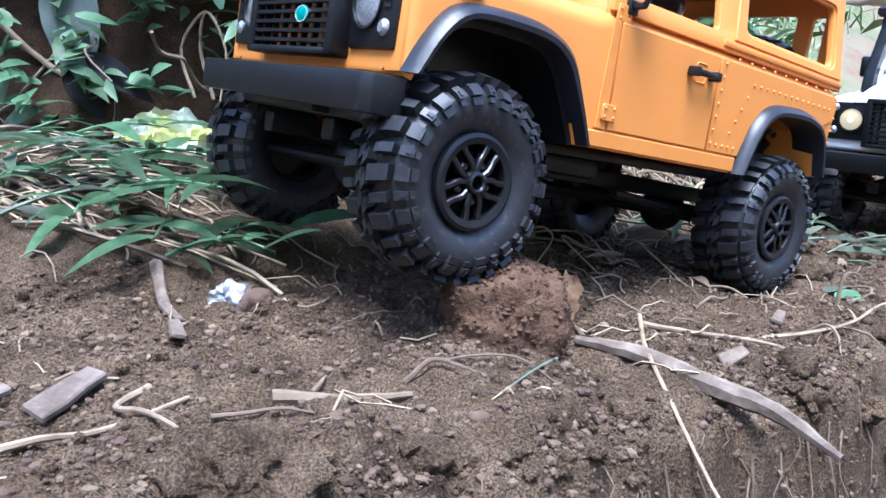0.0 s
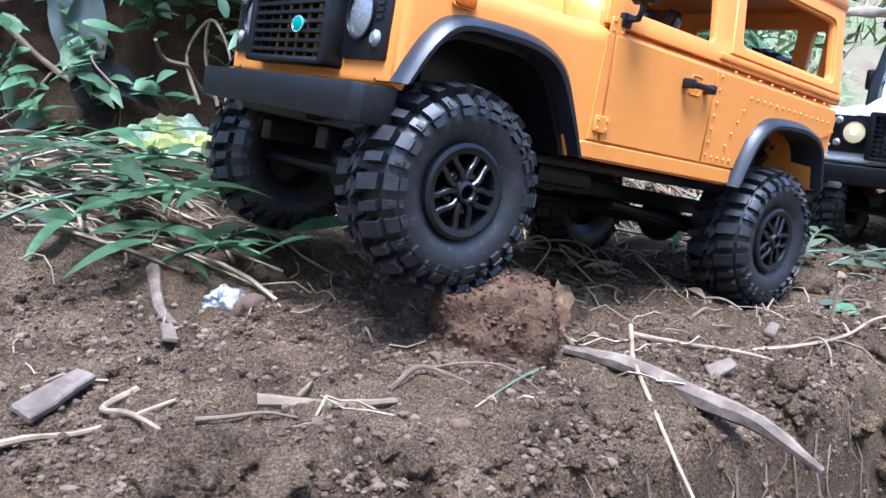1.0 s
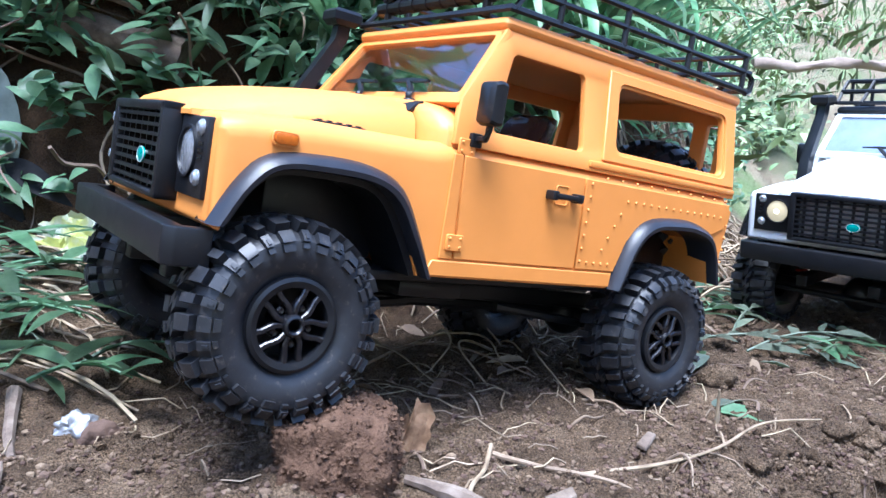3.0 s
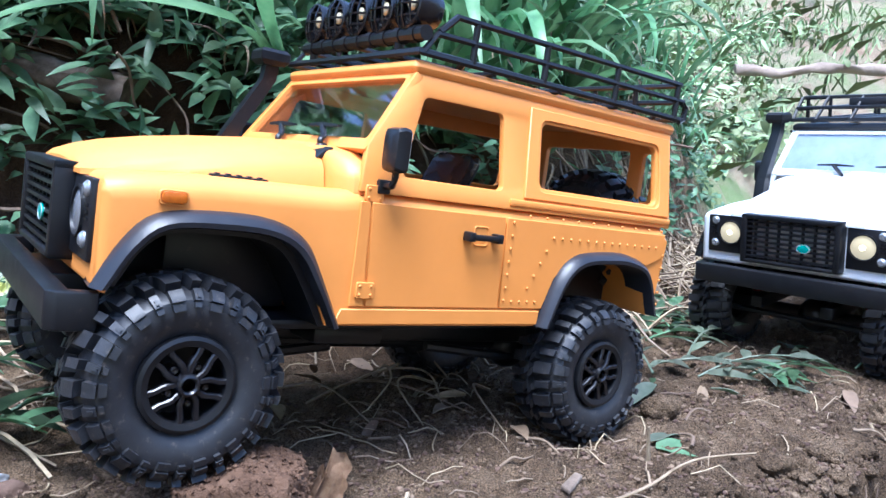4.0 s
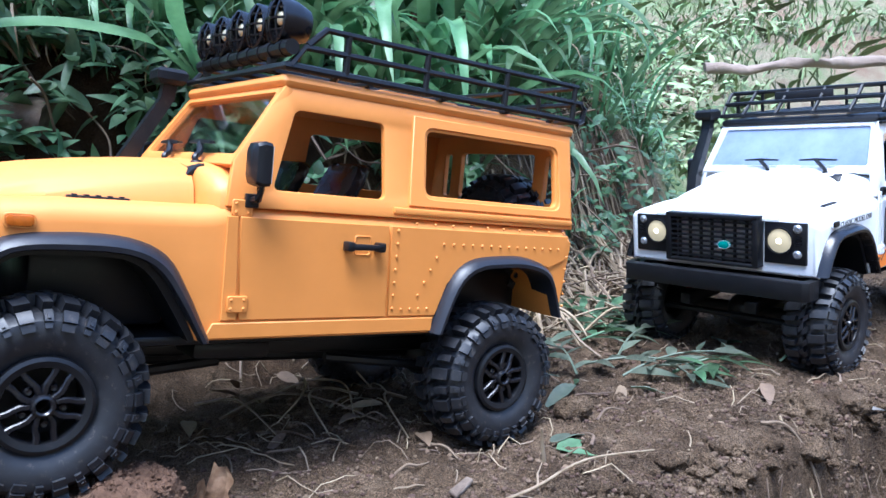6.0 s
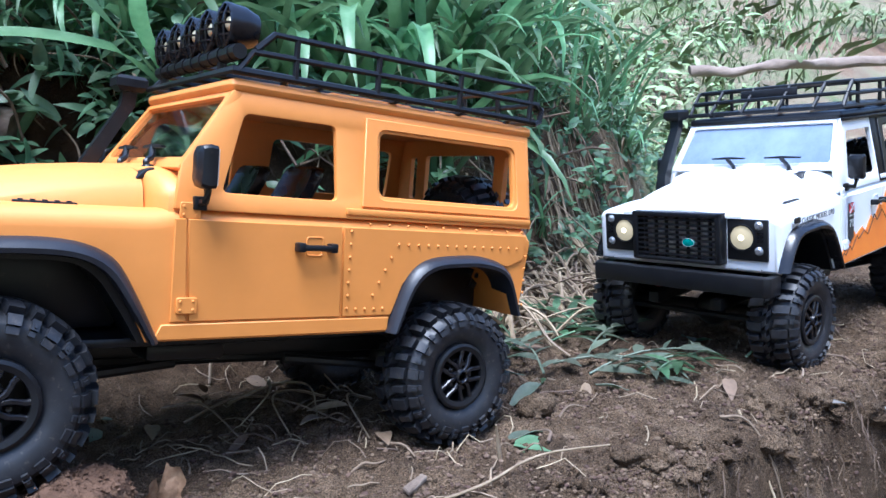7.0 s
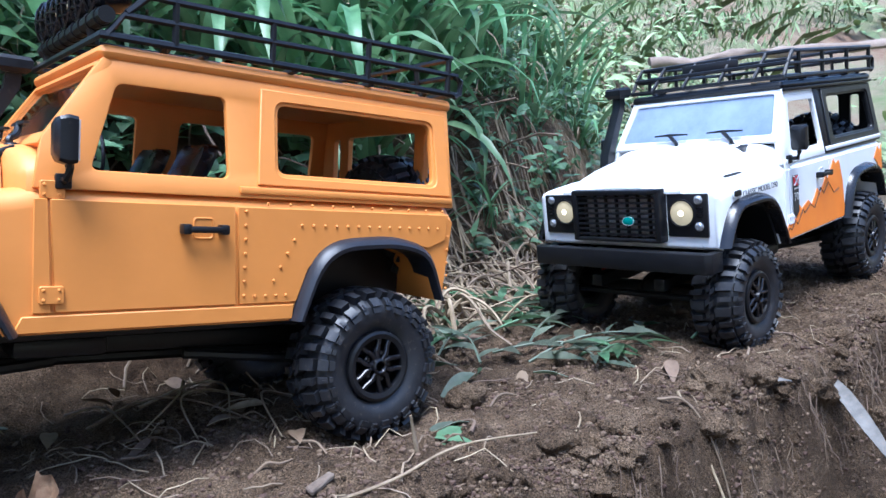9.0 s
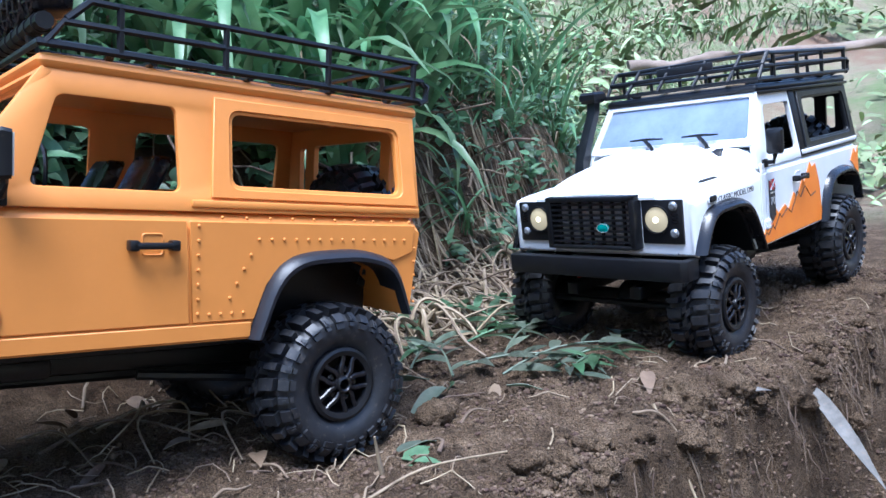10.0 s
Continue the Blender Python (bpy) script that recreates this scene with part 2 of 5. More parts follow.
def soften(bm, width, segments=2, limit=28):
    es = [e for e in bm.edges if len(e.link_faces) == 2 and e.calc_face_angle(0) > radians(limit)]
    bmesh.ops.bevel(bm, geom=es, offset=width, segments=segments, profile=0.5, affect='EDGES', clamp_overlap=True)
    return bm


def box(x0, x1, y0, y1, z0, z1, bev=0.0, seg=2, bm=None):
    b = bmesh.new()
    vs = [b.verts.new((x, y, z)) for x in (x0, x1) for y in (y0, y1) for z in (z0, z1)]
    for f in ((0, 1, 3, 2), (4, 6, 7, 5), (0, 4, 5, 1), (2, 3, 7, 6), (0, 2, 6, 4), (1, 5, 7, 3)):
        b.faces.new([vs[i] for i in f])
    bmesh.ops.recalc_face_normals(b, faces=b.faces[:])
    if bev:
        soften(b, bev, seg)
    return join(bm, b)


def join(bm, b):
    if bm is None:
        return b
    me = bpy.data.meshes.new("tmp")
    b.to_mesh(me)
    b.free()
    bm.from_mesh(me)
    bpy.data.meshes.remove(me)
    return bm


def moved(bm, m):
    bmesh.ops.transform(bm, matrix=m, verts=bm.verts[:])
    return bm


def plate(outline, holes, place, thick):
    """A flat sheet with holes; place(u, v, w) gives the point at depth w."""
    b = bmesh.new()
    edges = []
    for loop in [outline, *holes]:
        vs = [b.verts.new((u, v, 0)) for u, v in loop]
        edges += [b.edges.new((vs[i], vs[(i + 1) % len(vs)])) for i in range(len(vs))]
    bmesh.ops.triangle_fill(b, use_beauty=True, use_dissolve=False, edges=edges)
    bmesh.ops.recalc_face_normals(b, faces=b.faces[:])
    ext = bmesh.ops.extrude_face_region(b, geom=b.faces[:])
    up = {v for v in ext["geom"] if isinstance(v, bmesh.types.BMVert)}
    for v in b.verts:
        v.co = Vector(place(v.co.x, v.co.y, thick if v in up else 0.0))
    bmesh.ops.recalc_face_normals(b, faces=b.faces[:])
    return b


def rounded(pts, r, n=4):
    """Round the corners of a polygon."""
    out = []
    k = len(pts)
    for i in range(k):
        p, a, c = Vector(pts[i]), Vector(pts[i - 1]), Vector(pts[(i + 1) % k])
        da, dc = (a - p), (c - p)
        ra = min(r, da.length * 0.45, dc.length * 0.45)
        s, e = p + da.normalized() * ra, p + dc.normalized() * ra
        for j in range(n + 1):
            t = j / n
            q = (1 - t) ** 2 * s + 2 * t * (1 - t) * p + t * t * e
            out.append((q.x, q.y))
    return out


def catmull(pts, n=5):
    P = [Vector(p) for p in pts]
    P = [2 * P[0] - P[1]] + P + [2 * P[-1] - P[-2]]
    out = []
    for i in range(1, len(P) - 2):
        a, b, c, d = P[i - 1:i + 3]
        for j in range(n):
            t = j / n
            out.append(0.5 * (2 * b + (c - a) * t + (2 * a - 5 * b + 4 * c - d) * t * t + (3 * b - a - 3 * c + d) * t ** 3))
    return out + [P[-2]]


def tube(pts, r, n=6, closed=False, bm=None, taper=None):
    b = bm or bmesh.new()
    P = [Vector(p) for p in pts]
    rings = []
    k = len(P)
    ref = Vector((0.31, 0.22, 0.92))
    for i, p in enumerate(P):
        if closed:
            t = (P[(i + 1) % k] - P[i - 1])
        else:
            t = P[min(i + 1, k - 1)] - P[max(i - 1, 0)]
        t.normalize()
        u = t.cross(ref)
        if u.length < 1e-4:
            u = t.cross(Vector((1, 0, 0)))
        u.normalize()
        v = t.cross(u)
        rad = r if taper is None else r * taper(i / max(1, k - 1))
        rings.append([b.verts.new(p + rad * (math.cos(6.2832 * j / n) * u + math.sin(6.2832 * j / n) * v)) for j in range(n)])
    m = k if closed else k - 1
    for i in range(m):
        A, B = rings[i], rings[(i + 1) % k]
        for j in range(n):
            b.faces.new((A[j], A[(j + 1) % n], B[(j + 1) % n], B[j]))
    if not closed:
        b.faces.new(rings[0][::-1])
        b.faces.new(rings[-1])
    return b


def lathe(profile, n=32, bm=None, closed=False):
    """Turn (radius, y) pairs round the y axis."""
    b = bm or bmesh.new()
    rings = [[b.verts.new((r * math.cos(6.28318 * j / n), y, r * math.sin(6.28318 * j / n))) for j in range(n)] for r, y in profile]
    k = len(rings)
    for i in range(k if closed else k - 1):
        A, B = rings[i], rings[(i + 1) % k]
        for j in range(n):
            b.faces.new((A[j], A[(j + 1) % n], B[(j + 1) % n], B[j]))
    if not closed:
        for ring in (rings[0], rings[-1]):
            b.faces.new(ring)
    bmesh.ops.recalc_face_normals(b, faces=b.faces[:])
    return b


def loft(sections, caps=True):
    b = bmesh.new()
    rings = [[b.verts.new(p) for p in s] for s in sections]
    for A, B in zip(rings, rings[1:]):
        for j in range(len(A) - 1):
            b.faces.new((A[j], A[j + 1], B[j + 1], B[j]))
    if caps:
        b.faces.new(rings[0])
        b.faces.new(rings[-1][::-1])
    bmesh.ops.recalc_face_normals(b, faces=b.faces[:])
    return b


def blob(centre, size, rough, seed, sub=3, freq=60.0):
    b = bmesh.new()
    bmesh.ops.create_icosphere(b, subdivisions=sub, radius=1.0)
    for v in b.verts:
        d = v.co.normalized()
        q = Vector((d.x * size[0], d.y * size[1], d.z * size[2]))
        k = 1 + rough * noise.fractal(q * freq + Vector((seed, seed * 0.7, -seed)), 0.8, 2.0, 4)
        v.co = Vector(centre) + q * k
    return b


def lettering(text, size, depth=0.0001):
    """A text mesh in the xy plane, as a bmesh."""
    cu = bpy.data.curves.new("tmp_text", 'FONT')
    cu.body, cu.size, cu.extrude, cu.align_x = text, size, depth, 'CENTER'
    ob = bpy.data.objects.new("tmp_text", cu)
    scene.collection.objects.link(ob)
    bpy.context.view_layer.update()
    me = bpy.data.meshes.new_from_object(ob.evaluated_get(bpy.context.evaluated_depsgraph_get()))
    b = bmesh.new()
    b.from_mesh(me)
    bpy.data.objects.remove(ob)
    bpy.data.curves.remove(cu)
    bpy.data.meshes.remove(me)
    return b

# ---- ground ----


def ramp(x, xs, ys):
    return float(np.interp(x, xs, ys))


def step(a, b, x):
    t = min(1.0, max(0.0, (x - a) / (b - a)))
    return t * t * (3 - 2 * t)


def bank_foot(x):
    return ramp(x, (-3.0, -0.4, -0.2, 0.0, 0.13, 0.27, 0.4, 0.5, 0.7, 1.2, 3.0), (0.2, 0.44, 0.455, 0.54, 0.62, 0.75, 0.97, 1.22, 1.65, 2.3, 4.0))


def lip(x):
    return 0.007 * noise.noise(Vector((x * 38, 1.5, 0))) + 0.004 * noise.noise(Vector((x * 120, 7.5, 0))) + ramp(x, (-3.0, -0.3, -0.15, -0.08, -0.03, 0.016, 0.058, 0.111, 0.152, 0.19, 0.237, 0.312, 0.367, 0.45, 0.56, 0.7, 1.5, 4.0),
                (-1.4, -0.05, 0.04, 0.10, 0.135, 0.165, 0.196, 0.226, 0.258, 0.292, 0.316, 0.372, 0.418, 0.468, 0.572, 0.68, 1.2, 2.0))


def height(x, y):
    """The lie of the land without its grain."""
    s = y - bank_foot(x)
    k = step(-0.12, 0.05, x)
    z = (0.045 * (1 - k) + 0.016 * k) * step(-0.26 * (1 - k) - 0.08 * k, 0.0, s)
    u = 0.77 * x + 0.64 * y
    z += 0.017 * step(0.62, 0.84, u) + 0.004 * step(0.48, 0.6, u)
    if s > 0:
        steep = 1 - 0.55 * step(0.25, 0.7, x)
        z += steep * (0.17 * step(0, 0.065 + 0.065 * step(-0.15, 0.1, x), s) + 0.12 * step(0.1, 0.34, s)) + 0.12 * max(0.0, s - 0.25)
    far = math.hypot(x, y)
    if y > 0.3 * abs(x):
        z += 0.33 * max(0.0, min(far, 9.0) - 2.1)
    else:
        # unseen rise beside and behind the camera, added to block low sky
        z += 0.55 * max(0.0, min(far, 9.0) - 2.1)
    d = 0.8 * (lip(x) - y)
    if d > -0.02:
        z -= 0.012 * step(-0.02, 0.01, d) + 0.085 * step(0.0, 0.020, d) + 0.03 * step(0.02, 0.09, d) + 0.03 * step(0.05, 0.4, d)
    # the hollow that the rear tyre has pressed
    z -= 0.004 * math.exp(-((x - 0.171) ** 2 + (y - 0.37) ** 2) / 0.0006)
    return z


def grain(x, y, d):
    """Crumbly relief; d is the depth past the lip."""
    p = Vector((x, y, 0.0))
    g = 0.0038 * noise.fractal(p * 22, 0.9, 2.1, 4)
    g += 0.0034 * noise.fractal(p * 95 + Vector((3, 7, 1)), 0.7, 2.0, 4)
    c = noise.voronoi(p * 120)[0][0]
    g += 0.0026 * (0.45 - c) * (0.5 + 0.9 * max(0, noise.noise(p * 16 + Vector((9, 2, 4)))))
    if d > 0.0:
        f = min(1.0, d / 0.02)
        g += f * (0.014 * noise.fractal(p * 45 + Vector((1, 1, 8)), 0.8, 2.0, 5) + 0.004 * (0.5 - noise.voronoi(p * 60)[0][0]))
    return g


def ground_z(x, y):
    d = 0.8 * (lip(x) - y)
    return height(x, y) + grain(x, y, d)


def spread(lo, hi, stepsize, outer, growth):
    mid = list(np.arange(lo, hi, stepsize))
    up, down = [], []
    s, v = stepsize, mid[-1]
    while v < outer:
        s *= growth
        v += s
        up.append(v)
    s, v = stepsize, mid[0]
    while v > -outer:
        s *= growth
        v -= s
        down.append(v)
    return down[::-1] + mid + up


gx, gy = spread(-0.22, 0.60, 0.0018, 60, 1.09), spread(0.12, 0.60, 0.0018, 60, 1.09)
gv = []
for yy in gy:
    for xx in gx:
        dd = 0.8 * (lip(xx) - yy)
        zz = height(xx, yy)
        if abs(xx) < 4 and -1 < yy < 5:
            zz += grain(xx, yy, dd)
            sb = yy - bank_foot(xx)
            if sb > 0:
                zz += 0.034 * min(1, sb / 0.04) * noise.fractal(Vector((xx, yy, 2.0)) * 18, 0.8, 2.0, 5)
        gv.append((xx, yy, zz))
nx = len(gx)
gf = [(j * nx + i, j * nx + i + 1, (j + 1) * nx + i + 1, (j + 1) * nx + i) for j in range(len(gy) - 1) for i in range(nx - 1)]
gme = bpy.data.meshes.new("ground")
gme.from_pydata(gv, [], gf)
for p in gme.polygons:
    p.use_smooth = True
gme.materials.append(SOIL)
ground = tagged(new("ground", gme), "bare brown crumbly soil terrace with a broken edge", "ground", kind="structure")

# ---- model trucks ----
R_TYRE, TRACK, BASE = 0.0362, 0.0745, 0.203


def tyre_mesh():
    prof = [(0.0155, -0.002), (0.0200, 0.0014), (0.0250, 0.0024), (0.0284, 0.0014), (0.0305, -0.0012), (0.0316, -0.0055), (0.0319, -0.013),
            (0.0316, -0.0205), (0.0305, -0.0248), (0.0284, -0.0274), (0.0250, -0.0284), (0.0200, -0.0274), (0.0155, -0.024)]
    b = lathe(prof, 64, closed=True)
    n = 28

    def lug(path, a0, w, tall, skew=0.0, flank=0.86):
        rings = []
        for i, (r, y, nr, ny) in enumerate(path):
            ac = a0 + skew * i
            ring = []
            for side, lift in ((-1, -0.0016), (-1, tall), (1, tall), (1, -0.0016)):
                ww = w * (flank if lift > 0 else 1.0)
                a = ac + side * ww / 2
                rr, y2 = r + nr * lift, y + ny * lift
                ring.append(b.verts.new((rr * math.cos(a), y2, rr * math.sin(a))))
            rings.append(ring)
        for A, B in zip(rings, rings[1:]):
            for j in range(4):
                b.faces.new((A[j], A[(j + 1) % 4], B[(j + 1) % 4], B[j]))
        b.faces.new(rings[0][::-1])
        b.faces.new(rings[-1])

    for i in range(n):
        a = 6.28318 * i / n
        for sgn in (1, -1):
            def f(y):
                return y if sgn > 0 else -0.026 - y
            off = 0.0 if sgn > 0 else 6.28318 / n / 2
            even = i % 2 == 0
            w = 0.168 if even else 0.100
            # the block that wraps from tread to sidewall, and its two steps down the flank
            lug([(0.0318, f(-0.0098 if even else -0.0080), 1, 0), (0.0317, f(-0.0052), 1, 0), (0.0309, f(-0.0024), 0.86, 0.5 * sgn)], a + off, w, 0.0042, 0.016 * sgn)
            lug([(0.0306, f(-0.0014), 0.72, 0.7 * sgn), (0.0292, f(0.0008), 0.42, 0.9 * sgn), (0.0281, f(0.0015), 0.3, 0.95 * sgn)], a + off + 0.034 * sgn, w * 1.02, 0.0021)
            lug([(0.0276, f(0.0017), 0.25, 0.97 * sgn), (0.0254 if even else 0.0262, f(0.0023), 0.1, 1.0 * sgn)], a + off + 0.034 * sgn, w * (1.0 if even else 0.9), 0.0014, 0.0, 0.9)
            if not even:
                lug([(0.0300, f(0.0006), 0.55, 0.82 * sgn), (0.0288, f(0.0016), 0.4, 0.9 * sgn)], a + off + 0.034 * sgn, 0.040, 0.0021)
            # slanted blocks along the crown
            lug([(0.0319, f(-0.0132), 1, 0), (0.0319, f(-0.0104), 1, 0)], a + off + 0.10, 0.118, 0.0041, 0.075 * sgn)
    bmesh.ops.recalc_face_normals(b, faces=b.faces[:])
    return b


def rim_mesh():
    """The barrel with its broad flat lip and the dish behind the spokes."""
    b = lathe([(0.0166, -0.0006), (0.0163, 0.0010), (0.0150, 0.0016), (0.0129, 0.0010), (0.0126, -0.0002), (0.0128, -0.0030), (0.0132, -0.022), (0.0162, -0.024)], 48, closed=True)
    lathe([(0.0131, -0.0130), (0.0131, -0.0142)], 40, b)
    return b


def spoke_mesh():
    """One bent square bar from the hub to the lip."""
    secs = []
    for r, u, y, w in ((0.0034, 0.0016, 0.0008, 0.0011), (0.0060, 0.0026, 0.0010, 0.0011), (0.0080, 0.0027, 0.0008, 0.0010), (0.0104, 0.0025, 0.0006, 0.0010), (0.0131, 0.0030, 0.0006, 0.0013)):
        secs.append([(r, y + dy, u + du) for du, dy in ((-w, -0.0022), (-w, -0.0002), (-w * 0.6, 0.0003), (w * 0.6, 0.0003), (w, -0.0002), (w, -0.0022), (-w, -0.0022))])
    return loft(secs)


def nut_mesh():
    return lathe([(0.0015, -0.006), (0.0015, -0.0008), (0.0010, -0.0002), (0.0004, -0.0004)], 8)


def hub_mesh():
    return lathe([(0.0022, -0.003), (0.0022, 0.0020), (0.0028, 0.0026), (0.0036, 0.0022), (0.0044, -0.0004), (0.0046, -0.012)], 24, closed=True)


def mesh_of(bm, name, mat, angle=35):
    ob = emit(name, bm, mat, angle=angle)
    me = ob.data
    bpy.data.objects.remove(ob)
    return me


TYRE, RIM, HUB = mesh_of(tyre_mesh(), "tyre", RUBBER, 30), mesh_of(rim_mesh(), "rim", BLACK), mesh_of(hub_mesh(), "hub", GLOSS)
SPOKE, NUT = mesh_of(spoke_mesh(), "spoke", GLOSS), mesh_of(nut_mesh(), "wheel_nut", GLOSS)


def wheel(parent, m, name="wheel"):
    w = new(name, RIM)
    w.parent, w.matrix_local = parent, m
    for nm, me in (("tyre", TYRE), ("hub_cap", HUB)):
        o = new(nm, me)
        o.parent = w
    for k in range(5):
        turn = Matrix.Rotation(6.28318 * k / 5 + 0.31, 4, 'Y')
        for mirror in (1, -1):
            o = new("spoke", SPOKE)
            o.parent, o.matrix_local = w, turn @ Matrix.Diagonal((1, 1, mirror, 1))
        o = new("wheel_nut", NUT)
        o.parent, o.matrix_local = w, turn @ Matrix.Translation((0.0064, 0, 0))
    return w


LOW = [(-0.0415, 0.0262), (-0.0462, 0.0640), (-0.0462, 0.0735), (0.1430, 0.0735), (0.1500, 0.0718), (0.2000, 0.0712), (0.2230, 0.0696), (0.2330, 0.0684), (0.2330, 0.0315), (0.2296, 0.0315),
       (0.2235, 0.0470), (0.2150, 0.0545), (0.1780, 0.0552), (0.1665, 0.0495), (0.1585, 0.0370), (0.1515, 0.0210), (0.0385, 0.0205),
       (0.0310, 0.0430), (0.0215, 0.0515), (-0.0140, 0.0535), (-0.0285, 0.0480), (-0.0372, 0.0262)]
FRONT_ARCH = [(0.2345, 0.0335), (0.2265, 0.0485), (0.2165, 0.0578), (0.1980, 0.0602), (0.1780, 0.0592), (0.1640, 0.0530), (0.1555, 0.0395), (0.1468, 0.0215)]
FRONT_IN = [(0.2275, 0.0335), (0.2205, 0.0455), (0.2120, 0.0520), (0.1970, 0.0530), (0.1790, 0.0520), (0.1690, 0.0465), (0.1605, 0.0340), (0.1530, 0.0205)]
REAR_ARCH = [(0.0430, 0.0205), (0.0345, 0.0440), (0.0235, 0.0545), (0.0050, 0.0575), (-0.0145, 0.0570), (-0.0310, 0.0500), (-0.0408, 0.0268)]
REAR_IN = [(0.0360, 0.0205), (0.0285, 0.0400), (0.0190, 0.0485), (0.0040, 0.0505), (-0.0130, 0.0500), (-0.0265, 0.0445), (-0.0350, 0.0262)]
SIDE = 0.0685


def lean(z):
    """Half width of the upper cabin at a height."""
    return 0.0668 - (z - 0.0735) / 0.048 * 0.0085


def flare(outer, inner, s, wide):
    O, I = catmull(outer, 4), catmull(inner, 4)
    n = min(len(O), len(I))
    secs = []
    for i in range(n):
        o, c = O[i], I[i]
        c = o + (c - o) * (0.62 + 0.20 * math.sin(math.pi * i / (n - 1)))
        rows = ((0.0, SIDE - 0.001), (0.06, SIDE + 0.0012), (0.30, SIDE + wide * 0.72), (0.62, SIDE + wide), (0.93, SIDE + wide * 0.96), (1.0, SIDE + wide * 0.80), (0.97, SIDE - 0.012), (0.2, SIDE - 0.012))
        secs.append([(o.x + (c.x - o.x) * t, s * y, o.y + (c.y - o.y) * t) for t, y in rows])
    return loft(secs)


def side_plate(outline, holes, s, thick, proud=0.0):
    return plate(outline, holes, lambda u, v, w: (u, s * (lean(v) + proud - w), v), thick)


def flat_plate(outline, holes, s, y, thick):
    return plate(outline, holes, lambda u, v, w: (u, s * (y - w), v), thick)


def truck(name, pose_m, body_m, paint, roof_paint, flare_paint, hard_top, glass, lit, label):
    t = new(name)
    t.matrix_world = pose_m
    tagged(t, label, "model truck", group="model trucks")
    B = body_m

    def P(nm, bm, mat, lab="", parent=None, angle=35):
        return part(nm, bm, mat, parent or t, lab, B if parent is None else None, angle)

    # tub
    b = plate(LOW, [], lambda u, v, w: (u, SIDE - 0.0008 - w, v), 2 * SIDE - 0.0016)
    tops = [e for e in b.edges if len(e.link_faces) == 2 and e.calc_face_angle(0) > 0.6 and min(v.co.z for v in e.verts) > 0.0680 and abs(e.verts[0].co.y - e.verts[1].co.y) < 0.01]
    bmesh.ops.bevel(b, geom=tops, offset=0.0080, segments=5, profile=0.5, affect='EDGES', clamp_overlap=False)
    fronts = [e for e in b.edges if len(e.link_faces) == 2 and e.calc_face_angle(0) > 0.6 and min(v.co.x for v in e.verts) > 0.2325]
    bmesh.ops.bevel(b, geom=fronts, offset=0.0050, segments=4, profile=0.5, affect='EDGES', clamp_overlap=True)
    P("body_shell", b, paint)
    P("belly_pan", box(-0.036, 0.232, -0.054, 0.054, 0.0160, 0.0202, 0.0015), BLACK)
    P("cabin_floor", box(-0.043, 0.133, -0.060, 0.060, 0.0730, 0.0742, 0.0004, 1), BLACK)
    for s in (1, -1):
        # outer skins, with open joints between them
        P("door_post_panel", soften(flat_plate([(0.1428, 0.0285), (0.1428, 0.0690), (0.1385, 0.0690), (0.1366, 0.0285)], [], s, SIDE + 0.0002, 0.0010), 0.0003, 1), paint)
        P("door", soften(flat_plate([(0.1357, 0.0285), (0.1377, 0.0690), (0.0695, 0.0690), (0.0678, 0.0285)], [], s, SIDE + 0.0002, 0.0010), 0.0004, 1), paint)
        q = [(0.0668, 0.0285), (0.0685, 0.0690), (-0.0432, 0.0690), (-0.0418, 0.0560), (-0.0310, 0.0520), (-0.0145, 0.0560), (0.0050, 0.0565), (0.0240, 0.0535), (0.0350, 0.0430), (0.0405, 0.0285)]
        P("quarter_panel", soften(flat_plate(q, [], s, SIDE + 0.0002, 0.0010), 0.0004, 1), paint)
        P("sill_panel", soften(flat_plate([(0.1490, 0.0215), (0.1460, 0.0277), (0.0415, 0.0277), (0.0420, 0.0212)], [], s, SIDE + 0.0003, 0.0010), 0.0004, 1), paint)
        P("front_flare", flare(FRONT_ARCH, FRONT_IN, s, 0.0055), flare_paint)
        lo, li = catmull(FRONT_ARCH, 4), catmull(FRONT_IN, 4)
        P("arch_liner", loft([[(i.x + (o.x - i.x) * k, s * y, i.y + (o.y - i.y) * k) for k, y in ((-0.12, 0.0400), (-0.12, SIDE - 0.002), (0.30, SIDE - 0.002), (0.30, 0.0400), (-0.12, 0.0400))] for o, i in zip(lo, li)]), BLACK, "black arch liner")
        P("rear_flare", flare(REAR_ARCH, REAR_IN, s, 0.0055), flare_paint)
        # upper cabin side with its two windows
        up = [(0.1430, 0.0725), (0.1400, 0.0905), (0.1190, 0.1222), (-0.0475, 0.1222), (-0.0472, 0.0725)]
        dw = rounded([(0.1240, 0.0800), (0.1140, 0.1132), (0.0715, 0.1132), (0.0712, 0.0800)], 0.003)
        rw = rounded([(0.0492, 0.0835), (0.0480, 0.1130), (-0.0352, 0.1134), (-0.0355, 0.0835)], 0.004)
        if hard_top is paint:
            P("cabin_side", soften(side_plate(up, [dw, rw], s, 0.0034), 0.0006, 2), paint)
        else:
            P("cabin_side", soften(side_plate([up[0], up[1], up[2], (0.0690, 0.1222), (0.0690, 0.0725)], [dw], s, 0.0034), 0.0006, 2), paint)
            P("hard_top_side", soften(side_plate([(0.0680, 0.0725), (0.0680, 0.1222), up[3], up[4]], [rw], s, 0.0034), 0.0006, 2), hard_top, "black hard top side")
        frame_in = rounded([(0.0508, 0.0820), (0.0497, 0.1145), (-0.0367, 0.1149), (-0.0372, 0.0820)], 0.005)
